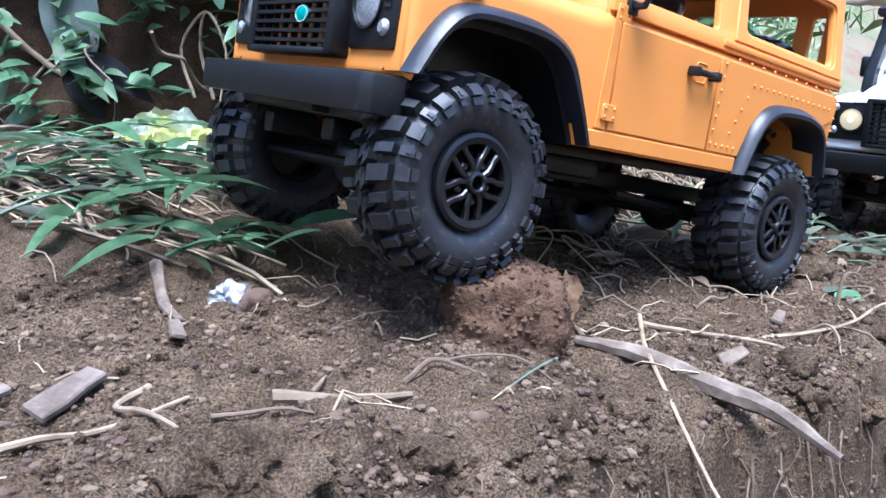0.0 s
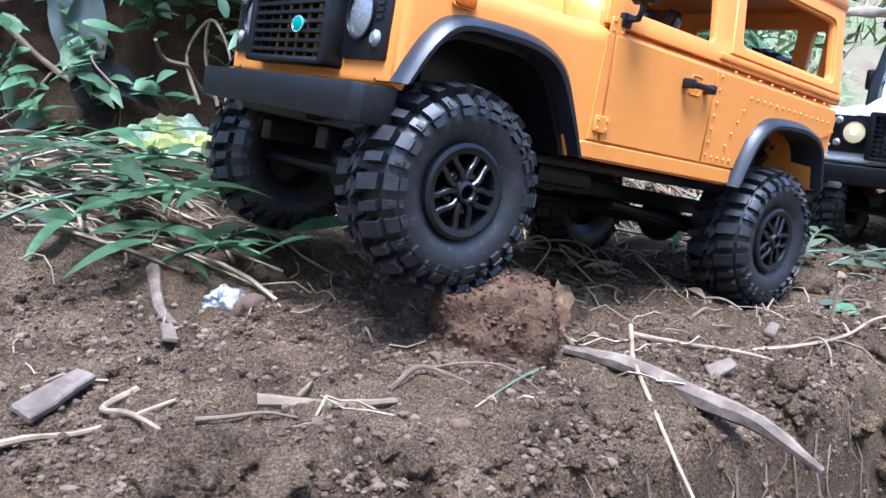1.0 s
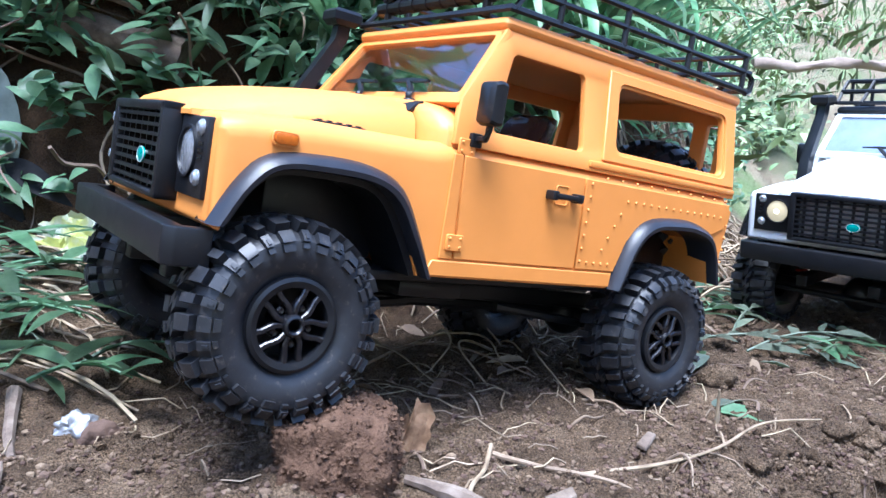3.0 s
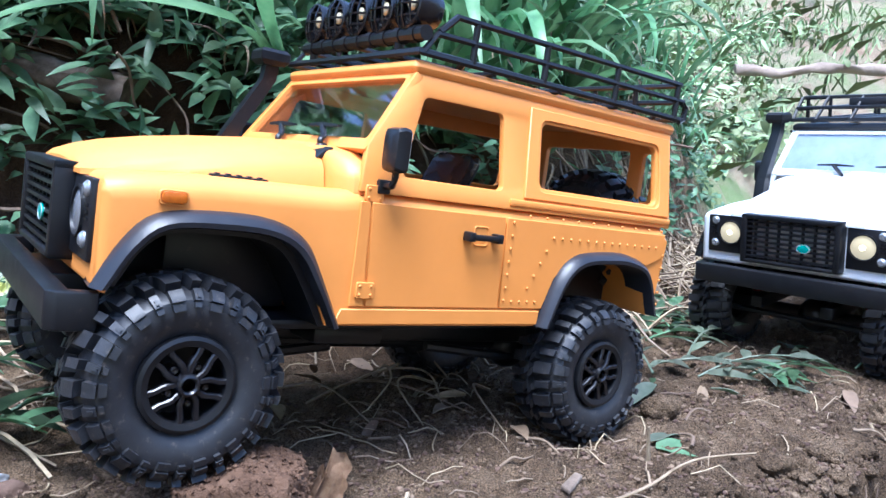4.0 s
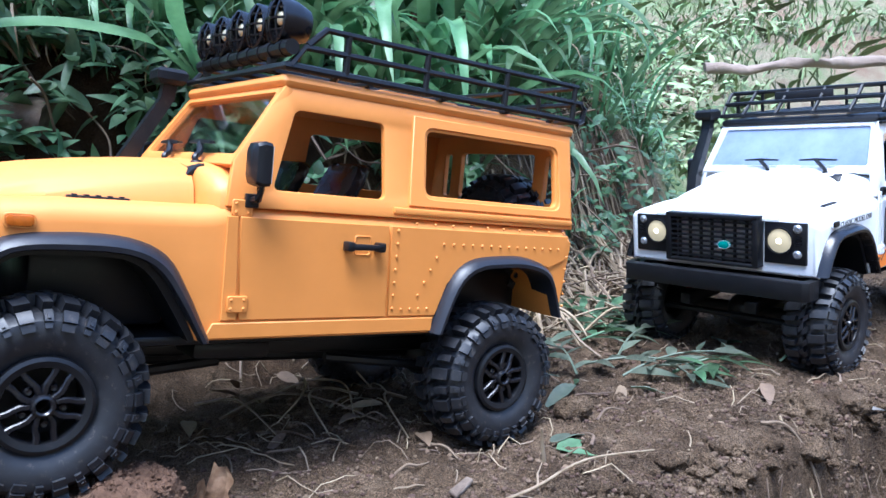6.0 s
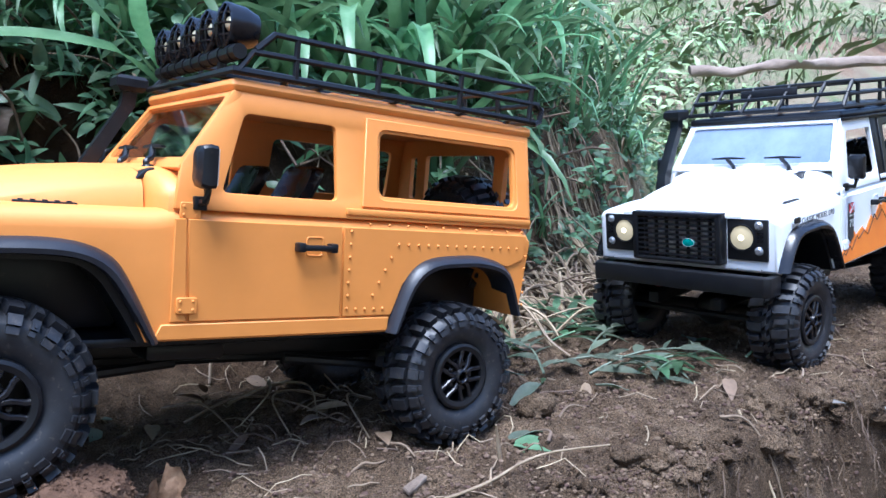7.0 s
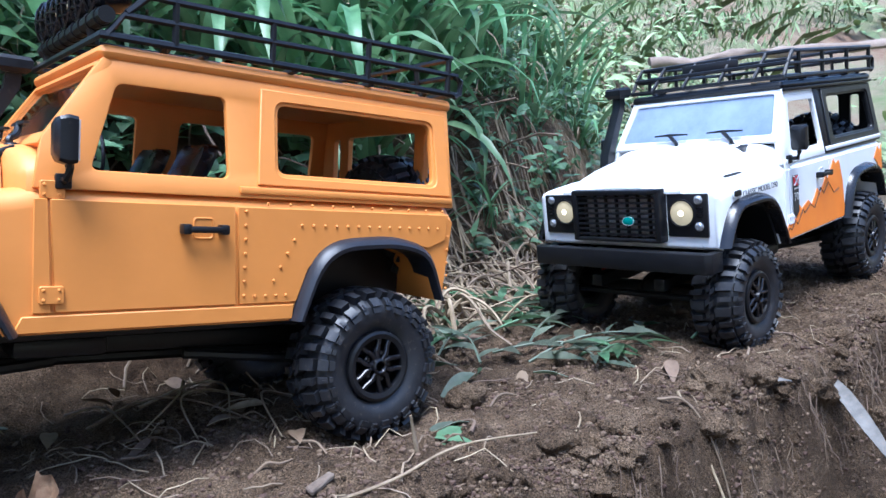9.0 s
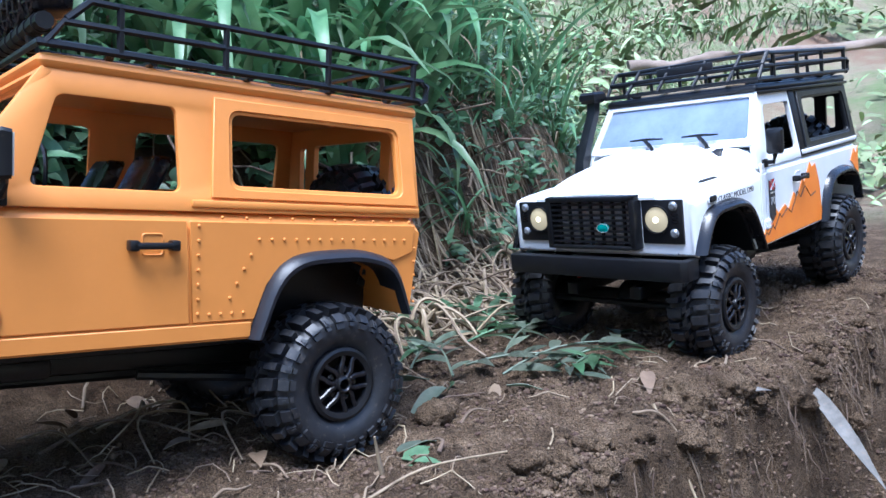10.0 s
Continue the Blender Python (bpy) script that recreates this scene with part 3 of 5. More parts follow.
        P("window_surround", soften(side_plate([(0.0590, 0.0782), (0.0560, 0.1192), (-0.0445, 0.1192), (-0.0452, 0.0782)], [frame_in], s, 0.0016, 0.0011), 0.0004, 1), hard_top)
        P("belt_rail", soften(flat_plate([(0.0672, 0.0742), (0.0672, 0.0772), (-0.0462, 0.0772), (-0.0462, 0.0742)], [], s, SIDE - 0.0008, 0.0040), 0.0006, 2), paint)
        if hard_top is not paint:
            P("roof_gutter", box(-0.0485, 0.1200, s * 0.0596 - 0.0012, s * 0.0596 + 0.0012, 0.1204, 0.1226, 0.0006), hard_top)
        # hinges, handle, marker, mirror
        for hz in (0.0350, 0.0722):
            yy = SIDE if hz < 0.05 else SIDE - 0.0016
            h = soften(flat_plate(rounded([(0.1328, hz - 0.0032), (0.1328, hz + 0.0032), (0.1410, hz + 0.0032), (0.1410, hz - 0.0032)], 0.0008, 2), [], s, yy + 0.0012, 0.0012), 0.0003, 1)
            for hx in (0.1345, 0.1395):
                for dz in (-0.0017, 0.0017):
                    join(h, blob((hx, s * (yy + 0.0012), hz + dz), (0.0007, 0.0006, 0.0007), 0, 1, 1))
            P("hinge", h, paint)
        hd = box(0.0742, 0.0915, s * (SIDE + 0.0040) - 0.0012, s * (SIDE + 0.0040) + 0.0012, 0.0580, 0.0606, 0.0008)
        for hx in (0.0735, 0.0888):
            box(hx, hx + 0.0035, min(s * SIDE, s * (SIDE + 0.0052)), max(s * SIDE, s * (SIDE + 0.0052)), 0.0574, 0.0614, 0.0007, bm=hd)
        hnd = P("door_handle", hd, BLACK, "black door handle")
        P("handle_recess", soften(flat_plate(rounded([(0.0785, 0.0555), (0.0785, 0.0640), (0.0868, 0.0640), (0.0868, 0.0555)], 0.0015), [rounded([(0.0791, 0.0561), (0.0791, 0.0634), (0.0862, 0.0634), (0.0862, 0.0561)], 0.0013)], s, SIDE + 0.0006, 0.0006), 0.0002, 1), paint)
        mk = P("side_marker", soften(flat_plate(rounded([(0.2078, 0.0616), (0.2078, 0.0650), (0.2158, 0.0650), (0.2158, 0.0616)], 0.0014), [], s, SIDE + 0.0014, 0.0014), 0.0005, 2), AMBER if not lit else BLACK)
        P("marker_rim", soften(flat_plate(rounded([(0.2070, 0.0608), (0.2070, 0.0658), (0.2166, 0.0658), (0.2166, 0.0608)], 0.0018), [rounded([(0.2077, 0.0615), (0.2077, 0.0651), (0.2159, 0.0651), (0.2159, 0.0615)], 0.0014)], s, SIDE + 0.0007, 0.0012), 0.0002, 1), paint)
        ma = tube([(0.1335, s * 0.0670, 0.0755), (0.1335, s * 0.0735, 0.0760), (0.1330, s * 0.0742, 0.0800), (0.1330, s * 0.0748, 0.0850)], 0.0015, 6)
        box(0.1308, 0.1362, min(s * 0.0665, s * 0.0690), max(s * 0.0665, s * 0.0690), 0.0725, 0.0780, 0.0006, bm=ma)
        mir = P("mirror_arm", ma, BLACK)
        mh = loft([[(0.1315 + dx, s * (0.0752 + w * k), 0.0895 + h * g) for k, g in ((-1, -0.85), (-0.8, -1), (0.8, -1), (1, -0.85), (1, 0.85), (0.8, 1), (-0.8, 1), (-1, 0.85), (-1, -0.85))] for dx, w, h in ((0, 0.0046, 0.0080), (0.0030, 0.0053, 0.0085), (0.0058, 0.0046, 0.0076), (0.0072, 0.0028, 0.0054))])
        P("mirror_head", mh, BLACK)
        P("mirror_glass", box(0.1308, 0.1314, s * 0.0752 - 0.0038, s * 0.0752 + 0.0038, 0.0825, 0.0965), SILVER)
        # bonnet vent strip
        vb = box(0.1745, 0.1960, s * 0.0535 - 0.0014, s * 0.0535 + 0.0014, 0.0700, 0.0722, 0.0005)
        for i in range(5):
            box(0.1765 + i * 0.0040, 0.1782 + i * 0.0040, s * 0.0535 - 0.0011, s * 0.0535 + 0.0011, 0.0720, 0.0727, 0.0002, 1, vb)
        P("vent_strip", vb, BLACK)
        # rivets of the quarter panel
        if not lit:
            rv = bmesh.new()
            spots = [(0.0648, 0.0322 + i * 0.0058) for i in range(7)] + [(0.0600 - i * 0.0048, 0.0318) for i in range(4)]
            spots += [(0.0390 - i * 0.0058, 0.0618) for i in range(14)] + [(0.0425 + i * 0.0030, 0.0555 - i * 0.0058) for i in range(4)]
            spots += [(-0.0432 + 0.0001 * i, 0.0320 + i * 0.0065) for i in range(5)]
            for rx, rz in spots:
                join(rv, blob((rx, s * (SIDE + 0.0004), rz), (0.0008, 0.0007, 0.0008), 0, 1, 1))
            for i in range(10):
                join(rv, blob((0.055 - i * 0.0105, s * (SIDE - 0.0002), 0.0705), (0.0008, 0.0007, 0.0008), 0, 1, 1))
            P("rivets", rv, paint)["kind"] = "stuff"
    P("front_wheelhouse", box(0.156, 0.205, -0.041, 0.041, 0.0220, 0.0560, 0.002), BLACK)
    P("rear_wheelhouse", box(-0.034, 0.036, -0.041, 0.041, 0.0200, 0.0540, 0.002), BLACK)
    # bonnet and scuttle
    def wing(x):
        return ramp(x, (0.150, 0.200, 0.223, 0.233), (0.0718, 0.0712, 0.0696, 0.0684))
    secs = []
    for x, zc in ((0.2352, 0.0690), (0.2350, 0.0712), (0.2325, 0.0738), (0.2270, 0.0762), (0.2180, 0.0790), (0.2020, 0.0825), (0.1830, 0.0856), (0.1650, 0.0878), (0.1500, 0.0890)):
        w, low = 1.0 - 0.13 * step(0.212, 0.236, x), wing(x) - 0.0006
        half = [(0.0, zc), (0.016, zc - 0.0003), (0.030, zc - 0.0014), (0.040, zc - 0.0034), (0.0462, zc - 0.0066), (0.0490, zc - 0.0098), (0.0510, low + 0.0008), (0.0514, low - 0.0012)]
        half = [(y * w, max(z, low + 0.0004) if i < 7 else z) for i, (y, z) in enumerate(half)]
        secs.append([(x, y, z) for y, z in half[::-1]] + [(x, -y, z) for y, z in half[1:]])
    P("bonnet", loft(secs), paint)
    secs = []
    for x, zc, w in ((0.1494, 0.0886, 0.785), (0.1488, 0.0890, 0.84), (0.1472, 0.0893, 0.93), (0.1445, 0.0896, 0.985), (0.1400, 0.0900, 1.0), (0.1340, 0.0902, 1.0)):
        half = [(0.0, zc), (0.020, zc - 0.0003), (0.040, zc - 0.0014), (0.0520, zc - 0.0032), (0.0590, zc - 0.0060), (0.0635, zc - 0.0100), (0.0652, 0.0765), (0.0658, 0.0712)]
        half = [(y * w, z) for y, z in half]
        secs.append([(x, y, z) for y, z in half[::-1]] + [(x, -y, z) for y, z in half[1:]])
    P("scuttle", loft(secs), paint)
    # windscreen frame and glass

    def ws(u, v, w):
        return (0.1400 - (v - 0.0905) / 0.0317 * 0.0210 - w * 0.88, u, v - w * 0.45)
    fr = [(-0.0630, 0.0885), (0.0630, 0.0885), (0.0585, 0.1226), (-0.0585, 0.1226)]
    ho = rounded([(-0.0588, 0.0930), (0.0588, 0.0930), (0.0540, 0.1198), (-0.0540, 0.1198)], 0.002)
    P("windscreen_frame", soften(plate(fr, [ho], ws, 0.0040), 0.0006, 2), paint)
    gl = P("windscreen", plate([(-0.0592, 0.0926), (0.0592, 0.0926), (0.0544, 0.1202), (-0.0544, 0.1202)], [], lambda u, v, w: ws(u, v, 0.0018 + w), 0.0005), glass, "tinted windscreen")
    gl.visible_shadow = False
    # back wall with its windows
    bw = [(-0.0600, 0.0725), (0.0600, 0.0725), (0.0575, 0.1222), (-0.0575, 0.1222)]
    holes = [rounded([(-0.030, 0.0850), (0.036, 0.0850), (0.036, 0.1120), (-0.030, 0.1120)], 0.003)]
    holes += [rounded([(c - 0.0035, 0.0850), (c + 0.0035, 0.0850), (c + 0.0035, 0.1110), (c - 0.0035, 0.1110)], 0.002) for c in (-0.043, 0.0485)]
    P("back_wall", soften(plate(bw, holes, lambda u, v, w: (-0.0475 + w, u, v), 0.0036), 0.0005, 1), hard_top)
    # roof
    rb = box(-0.0500, 0.1205, -0.0594, 0.0594, 0.1215, 0.1276, 0.0034, 3)
    for rx in (0.050, -0.010):
        for s in (-1, 1):
            P("roof_pad", box(rx - 0.022, rx + 0.022, s * 0.046 - 0.009, s * 0.046 + 0.009, 0.1268, 0.1286, 0.0010), hard_top)
    P("roof", rb, hard_top)
    P("roof_panel", box(-0.040, 0.112, -0.034, 0.034, 0.1270, 0.1296, 0.0012), roof_paint)
    # front end
    gr = bmesh.new()
    for z0, z1, y0, y1 in ((0.0664, 0.0700, -0.0335, 0.0335), (0.0362, 0.0388, -0.0335, 0.0335), (0.0362, 0.0700, -0.0335, -0.0290), (0.0362, 0.0700, 0.0290, 0.0335)):
        box(0.2318, 0.2410, y0, y1, z0, z1, 0.0010, 2, gr)
    for i in range(8):
        z = 0.0404 + i * 0.0034
        box(0.2378, 0.2400, -0.0295, 0.0295, z, z + 0.0013, bm=gr)
    for i in range(7):
        y = -0.0242 + i * 0.0081
        box(0.2363, 0.2386, y - 0.0006, y + 0.0006, 0.0380, 0.0672, bm=gr)
    G = P("grille", gr, BLACK, "black slatted grille")
    bd = lathe([(0.0040, 0.0), (0.0040, 0.0004), (0.0036, 0.0006)], 24)
    moved(bd, Matrix.Translation((0.2400, 0.0100, 0.0500)) @ Euler((0, 0, -math.pi / 2)).to_matrix().to_4x4() @ Matrix.Diagonal((1.15, 1, 0.75, 1)))
    P("oval_badge", bd, TEAL, "teal oval badge with a pale rim", G)
    rm = moved(lathe([(0.0039, 0.0005), (0.0039, 0.0007), (0.0035, 0.0007), (0.0035, 0.0005)], 24, closed=True), Matrix.Translation((0.2400, 0.0100, 0.0500)) @ Euler((0, 0, -math.pi / 2)).to_matrix().to_4x4() @ Matrix.Diagonal((1.15, 1, 0.75, 1)))
    P("badge_rim", rm, SILVER, "", G)
    for s in (1, -1):
        lp = P("lamp_panel", box(0.2316, 0.2346, min(s * 0.0345, s * 0.0614), max(s * 0.0345, s * 0.0614), 0.0398, 0.0664, 0.0008), BLACK)
        rot = Euler((0, 0, -math.pi / 2)).to_matrix().to_4x4()
        P("lamp_ring", moved(lathe([(0.0088, 0.0), (0.0088, 0.0012), (0.0080, 0.0012), (0.0078, 0.0)], 28, closed=True), Matrix.Translation((0.2344, s * 0.0445, 0.0545)) @ rot), BLACK, "", lp)
        P("headlamp_lens", moved(lathe([(0.0079, 0.0), (0.0076, 0.0008), (0.0052, 0.0016), (0.0022, 0.0020)], 28), Matrix.Translation((0.2338, s * 0.0445, 0.0545)) @ rot), LAMP_ON if lit else CLEAR, "lit warm headlamp" if lit else "clear ribbed headlamp", lp)
        if lit:
            P("bulb", blob((0.2355, s * 0.0445, 0.0545), (0.0012, 0.0021, 0.0020), 0, 1, 2), BULB_ON, "", lp)
        for dz in (0.0626, 0.0464):
            P("indicator_lens", moved(lathe([(0.0029, 0.0), (0.0028, 0.0012), (0.0016, 0.0022)], 16), Matrix.Translation((0.2340, s * 0.0558, dz)) @ rot), CLEAR, "", lp)
        for i in range(3):
            P("panel_slot", box(0.2343, 0.2351, min(s * 0.0546, s * 0.0586), max(s * 0.0546, s * 0.0586), 0.0526 + i * 0.0022, 0.0538 + i * 0.0022), GLOSS, "", lp)
    bp = [(0.2458, -0.0640), (0.2458, 0.0640), (0.2428, 0.0672), (0.2310, 0.0680), (0.2300, 0.0630), (0.2385, 0.0615), (0.2385, -0.0615), (0.2300, -0.0630), (0.2300, -0.0680), (0.2425, -0.0665)]
    P("front_bumper", soften(plate(bp, [], lambda u, v, w: (u, v, 0.0192 + w), 0.0124), 0.0008, 2), BLACK, "black straight front bumper")
    P("bumper_mount", box(0.2200, 0.2390, -0.024, 0.024, 0.0170, 0.0300, 0.001), BLACK)
    # wipers, washer block, snorkel
    for wy in (0.0335, -0.0080):
        wb = tube(catmull([(0.1442, wy, 0.0872), (0.1450, wy, 0.0905), (0.1422, wy - 0.003, 0.0925), (0.1405, wy - 0.008, 0.0968)], 4), 0.0014, 7)
        join(wb, blob((0.1440, wy, 0.0880), (0.0030, 0.0026, 0.0016), 0, 1, 2))
        secs = [[(0.1402 + dx, wy - 0.008 + yy, 0.0970 + dz) for dx, dz in ((-0.0012, -0.0004), (0.0012, -0.0004), (0.0008, 0.0006 + k), (-0.0008, 0.0006 + k), (-0.0012, -0.0004))] for yy, k in ((-0.012, 0.0), (0.0, 0.0008), (0.014, 0.0))]
        join(wb, loft(secs))
        P("wiper", wb, BLACK, "black windscreen wiper")
    P("washer_block", soften(plate([(0.1450, 0.0835), (0.1450, 0.0882), (0.1490, 0.0866), (0.1522, 0.0828)], [], lambda u, v, w: (u, 0.0345 + w, v), 0.0115), 0.0007, 2), BLACK)
    sn = bmesh.new()
    secs = []
    for x, z, a in ((0.1520, 0.0700, 1.0), (0.1490, 0.0860, 1.0), (0.1405, 0.1010, 0.95), (0.1290, 0.1210, 0.9), (0.1280, 0.1290, 0.9)):
        secs.append([(x + dx * a, -0.0665 + dy * a, z) for dx, dy in ((-0.0040, -0.0042), (0.0030, -0.0042), (0.0040, -0.0025), (0.0040, 0.0042), (-0.0040, 0.0042), (-0.0040, -0.0042))])
    sn = loft(secs)
    secs = [[(0.1280 + dx, -0.0665 + dy, z) for dx, dy in ((-w, -v), (w, -v), (w, v), (-w, v), (-w, -v))] for z, w, v in ((0.1285, 0.0055, 0.0055), (0.1310, 0.0080, 0.0070), (0.1350, 0.0080, 0.0068), (0.1368, 0.0062, 0.0055))]
    join(sn, loft(secs))
    P("snorkel", soften(sn, 0.0005, 1, 30), BLACK, "black snorkel")
    # cabin
    for y in (0.030, -0.030):
        st = loft([[(0.064 + dx + lx, y + w * k, z) for k, lx in ((-1, 0.005), (-0.85, 0.0015), (-0.4, 0), (0.4, 0), (0.85, 0.0015), (1, 0.005), (1, 0.009), (0.8, 0.0075), (0, 0.0068), (-0.8, 0.0075), (-1, 0.009), (-1, 0.005))] for dx, w, z in ((0.010, 0.0145, 0.0735), (0.0075, 0.0155, 0.0790), (0.0045, 0.0155, 0.0845), (0.0020, 0.0150, 0.0900), (0.0005, 0.0135, 0.0935), (0.0, 0.0095, 0.0950))])
        box(0.072, 0.098, y - 0.015, y + 0.015, 0.0735, 0.0785, 0.0025, bm=st)
        P("seat", st, GLOSS, "black glossy bucket seat", None, 80)
    P("dashboard", box(0.122, 0.138, -0.056, 0.056, 0.0735, 0.0880, 0.003), BLACK)
    sw = moved(lathe([(0.0100, -0.0008), (0.0108, 0.0), (0.0100, 0.0008), (0.0092, 0.0)], 24, closed=True), Matrix.Translation((0.1130, 0.030, 0.0865)) @ Euler((0, 0.5, -math.pi / 2)).to_matrix().to_4x4())
    tube([(0.1135, 0.030, 0.0865), (0.124, 0.030, 0.0830)], 0.0015, bm=sw)
    P("steering_wheel", sw, BLACK)
    # roof rack
    Z0, Z1, Z2, HW = 0.1305, 0.1398, 0.1480, 0.0595
    rk = tube([(0.1200, -HW, Z0), (0.1200, HW, Z0), (-0.0500, HW, Z0), (-0.0500, -HW, Z0)], 0.0017, 6, True)
    rack = P("roof_rack", rk, BLACK, "black tubular roof rack")

    def rod(nm, pts, r=0.0015):
        return P(nm, tube(pts, r, 6), BLACK, "", rack)
    for s in (1, -1):
        rod("rail", [(0.1180, s * HW, Z0), (0.1120, s * HW, Z1 - 0.001), (0.0300, s * HW, Z1), (-0.0520, s * HW, Z1 + 0.0005)])
        rod("rail", [(0.1110, s * HW, Z1), (0.1030, s * HW, Z2 - 0.0005), (0.0925, s * HW, Z2 - 0.0005), (0.0300, s * HW, Z2), (-0.0480, s * HW, Z2 + 0.0006)])
        for px in (0.0925, 0.0510, 0.0025, -0.0460):
            rod("post", [(px, s * HW, Z0), (px, s * HW, Z2)])
        rod("hoop", [(-0.0500, s * HW, Z0 - 0.001), (-0.0540, s * HW, Z0 + 0.001), (-0.0545, s * HW, Z1 - 0.002), (-0.0500, s * HW, Z1)], 0.0017)
        for px in (0.095, -0.035):
            rod("foot", [(px, s * 0.0520, 0.1270), (px, s * 0.0560, Z0)], 0.0016)
    rod("end_rail", [(-0.0500, -HW, Z1), (-0.0500, HW, Z1)])
    rod("end_rail", [(-0.0470, -HW, Z2), (-0.0470, HW, Z2)])
    for py in (-0.030, 0.0, 0.030):
        rod("post", [(-0.0500, py, Z0), (-0.0475, py, Z2)])
    for py in (-0.036, -0.012, 0.012, 0.036):
        rod("floor_bar", [(0.1200, py, Z0), (-0.0500, py, Z0)])
    for px in (0.08, 0.04, 0.0):
        rod("cross_bar", [(px, -HW, Z0 - 0.0015), (px, HW, Z0 - 0.0015)])
    if lit:
        rod("front_rail", [(0.1120, -HW, Z1), (0.1120, HW, Z1)])
        rod("front_rail", [(0.1000, -HW, Z2), (0.1000, HW, Z2)])
        for py in (-0.040, -0.014, 0.014, 0.040):
            rod("post", [(0.1220, py, Z0), (0.1100, py, Z1)])
            rod("post", [(0.1100, py, Z1), (0.1000, py, Z2)])
        P("name_plate", box(0.1050, 0.1066, -0.022, 0.022, Z1 + 0.0005, Z2 - 0.0010, 0.0004), FLARE, "", rack)
    else:
        # bar of five round lamps
        bar = tube([(0.1185, -0.044, 0.1378), (0.1185, 0.0610, 0.1378)], 0.0032, 10)
        for i in range(9):
            y = -0.038 + i * 0.0112
            tube([(0.1185, y, 0.1378), (0.1185, y + 0.004, 0.1378)], 0.0037, 10, bm=bar)
        for y in (-0.036, 0.042):
            tube([(0.1180, y, 0.1290), (0.1190, y, 0.1378)], 0.0022, 8, bm=bar)
        lb = P("lamp_bar", bar, BLACK, "", rack)
        for i in range(5):
            y = -0.0340 + i * 0.0208
            c = Matrix.Translation((0.1180, y, 0.1492)) @ Euler((0, 0, -math.pi / 2)).to_matrix().to_4x4()
            hs = lathe([(0.0020, -0.0110), (0.0070, -0.0100), (0.0092, -0.0040), (0.0097, 0.0035), (0.0088, 0.0040), (0.0084, -0.0020)], 26)
            wg = bmesh.new()
            for k in (-0.0045, 0.0, 0.0045):
                w = math.sqrt(0.0090 ** 2 - k * k)
                bow = 0.0058 - abs(k) * 0.2
                tube([(k, 0.0036, -w), (k, bow, -w * 0.5), (k, bow + 0.0006, 0), (k, bow, w * 0.5), (k, 0.0036, w)], 0.00055, 5, bm=wg)
                tube([(-w, 0.0036, k), (-w * 0.5, bow, k), (0, bow + 0.0006, k), (w * 0.5, bow, k), (w, 0.0036, k)], 0.00055, 5, bm=wg)
            tube([(0, -0.002, -0.0125), (0, -0.002, -0.009)], 0.0016, 6, bm=hs)
            o = P("spot_lamp", moved(hs, c), GLOSS, "round black spot lamp", rack)
            P("wire_guard", moved(wg, c), GLOSS, "", rack)
            P("bulb", moved(blob((0.0005, 0.0008, 0.0012), (0.0030, 0.0016, 0.0030), 0, 1, 2), c), WARM, "", rack)
    # chassis
    part("chassis_rail", box(-0.045, 0.232, 0.020, 0.028, 0.0060, 0.0140, 0.001), BLACK, t)
    part("chassis_rail", box(-0.045, 0.232, -0.028, -0.020, 0.0060, 0.0140, 0.001), BLACK, t)
    part("skid_tank", box(0.112, 0.146, -0.050, 0.050, 0.0080, 0.0165, 0.003), BLACK, t)
    for ax in (0.0, BASE):
        a = tube([(ax, -0.056, 0), (ax, 0.056, 0)], 0.0048, 12)
        join(a, blob((ax, 0.006, 0), (0.0125, 0.0125, 0.0125), 0, 1, 3))
        part("axle", a, BLACK, t)
        for s in (1, -1):
            part("link_rod", tube([(ax, s * 0.040, -0.002), (ax + (-0.075 if ax else 0.075), s * 0.030, 0.004)], 0.0024, 8), BLACK, t)
            sp = []
            for i in range(60):
                k = i / 59
                sp.append((ax + 0.004 * math.cos(k * 50) - 0.006, s * 0.040 + 0.004 * math.sin(k * 50), 0.006 + 0.028 * k))
            part("coil_spring", tube(sp, 0.0008, 4), RED, t, "red coil spring")
            part("damper", tube([(ax - 0.006, s * 0.040, 0.002), (ax - 0.006, s * 0.040, 0.040)], 0.0022, 8), BLACK, t)
    part("steering_rod", tube([(BASE + 0.014, -0.052, -0.001), (BASE + 0.014, 0.052, -0.001)], 0.0022, 8), BLACK, t)
    part("drive_shaft", tube([(0.012, 0.006, 0.001), (0.19, 0.006, 0.001)], 0.0028, 8), BLACK, t)
    for i, (ax, s) in enumerate(((0, 1), (BASE, 1), (0, -1), (BASE, -1))):
        wheel(t, Matrix.Translation((ax, s * TRACK, 0)) @ Matrix.Rotation(0.4 + i, 4, 'Y') @ (Matrix.Identity(4) if s > 0 else Matrix.Rotation(math.pi, 4, 'Z')))
    sw = wheel(t, B @ Matrix.Translation((-0.054, 0.018, 0.064)) @ Matrix.Rotation(math.pi / 2, 4, 'Z'), "spare_wheel")
    return t, B, P


def tilt_about(x, pitch, roll, dz):
    return Matrix.Translation((x, 0, dz)) @ pose(0, 0, 0, roll, pitch, 0) @ Matrix.Translation((-x, 0, 0))


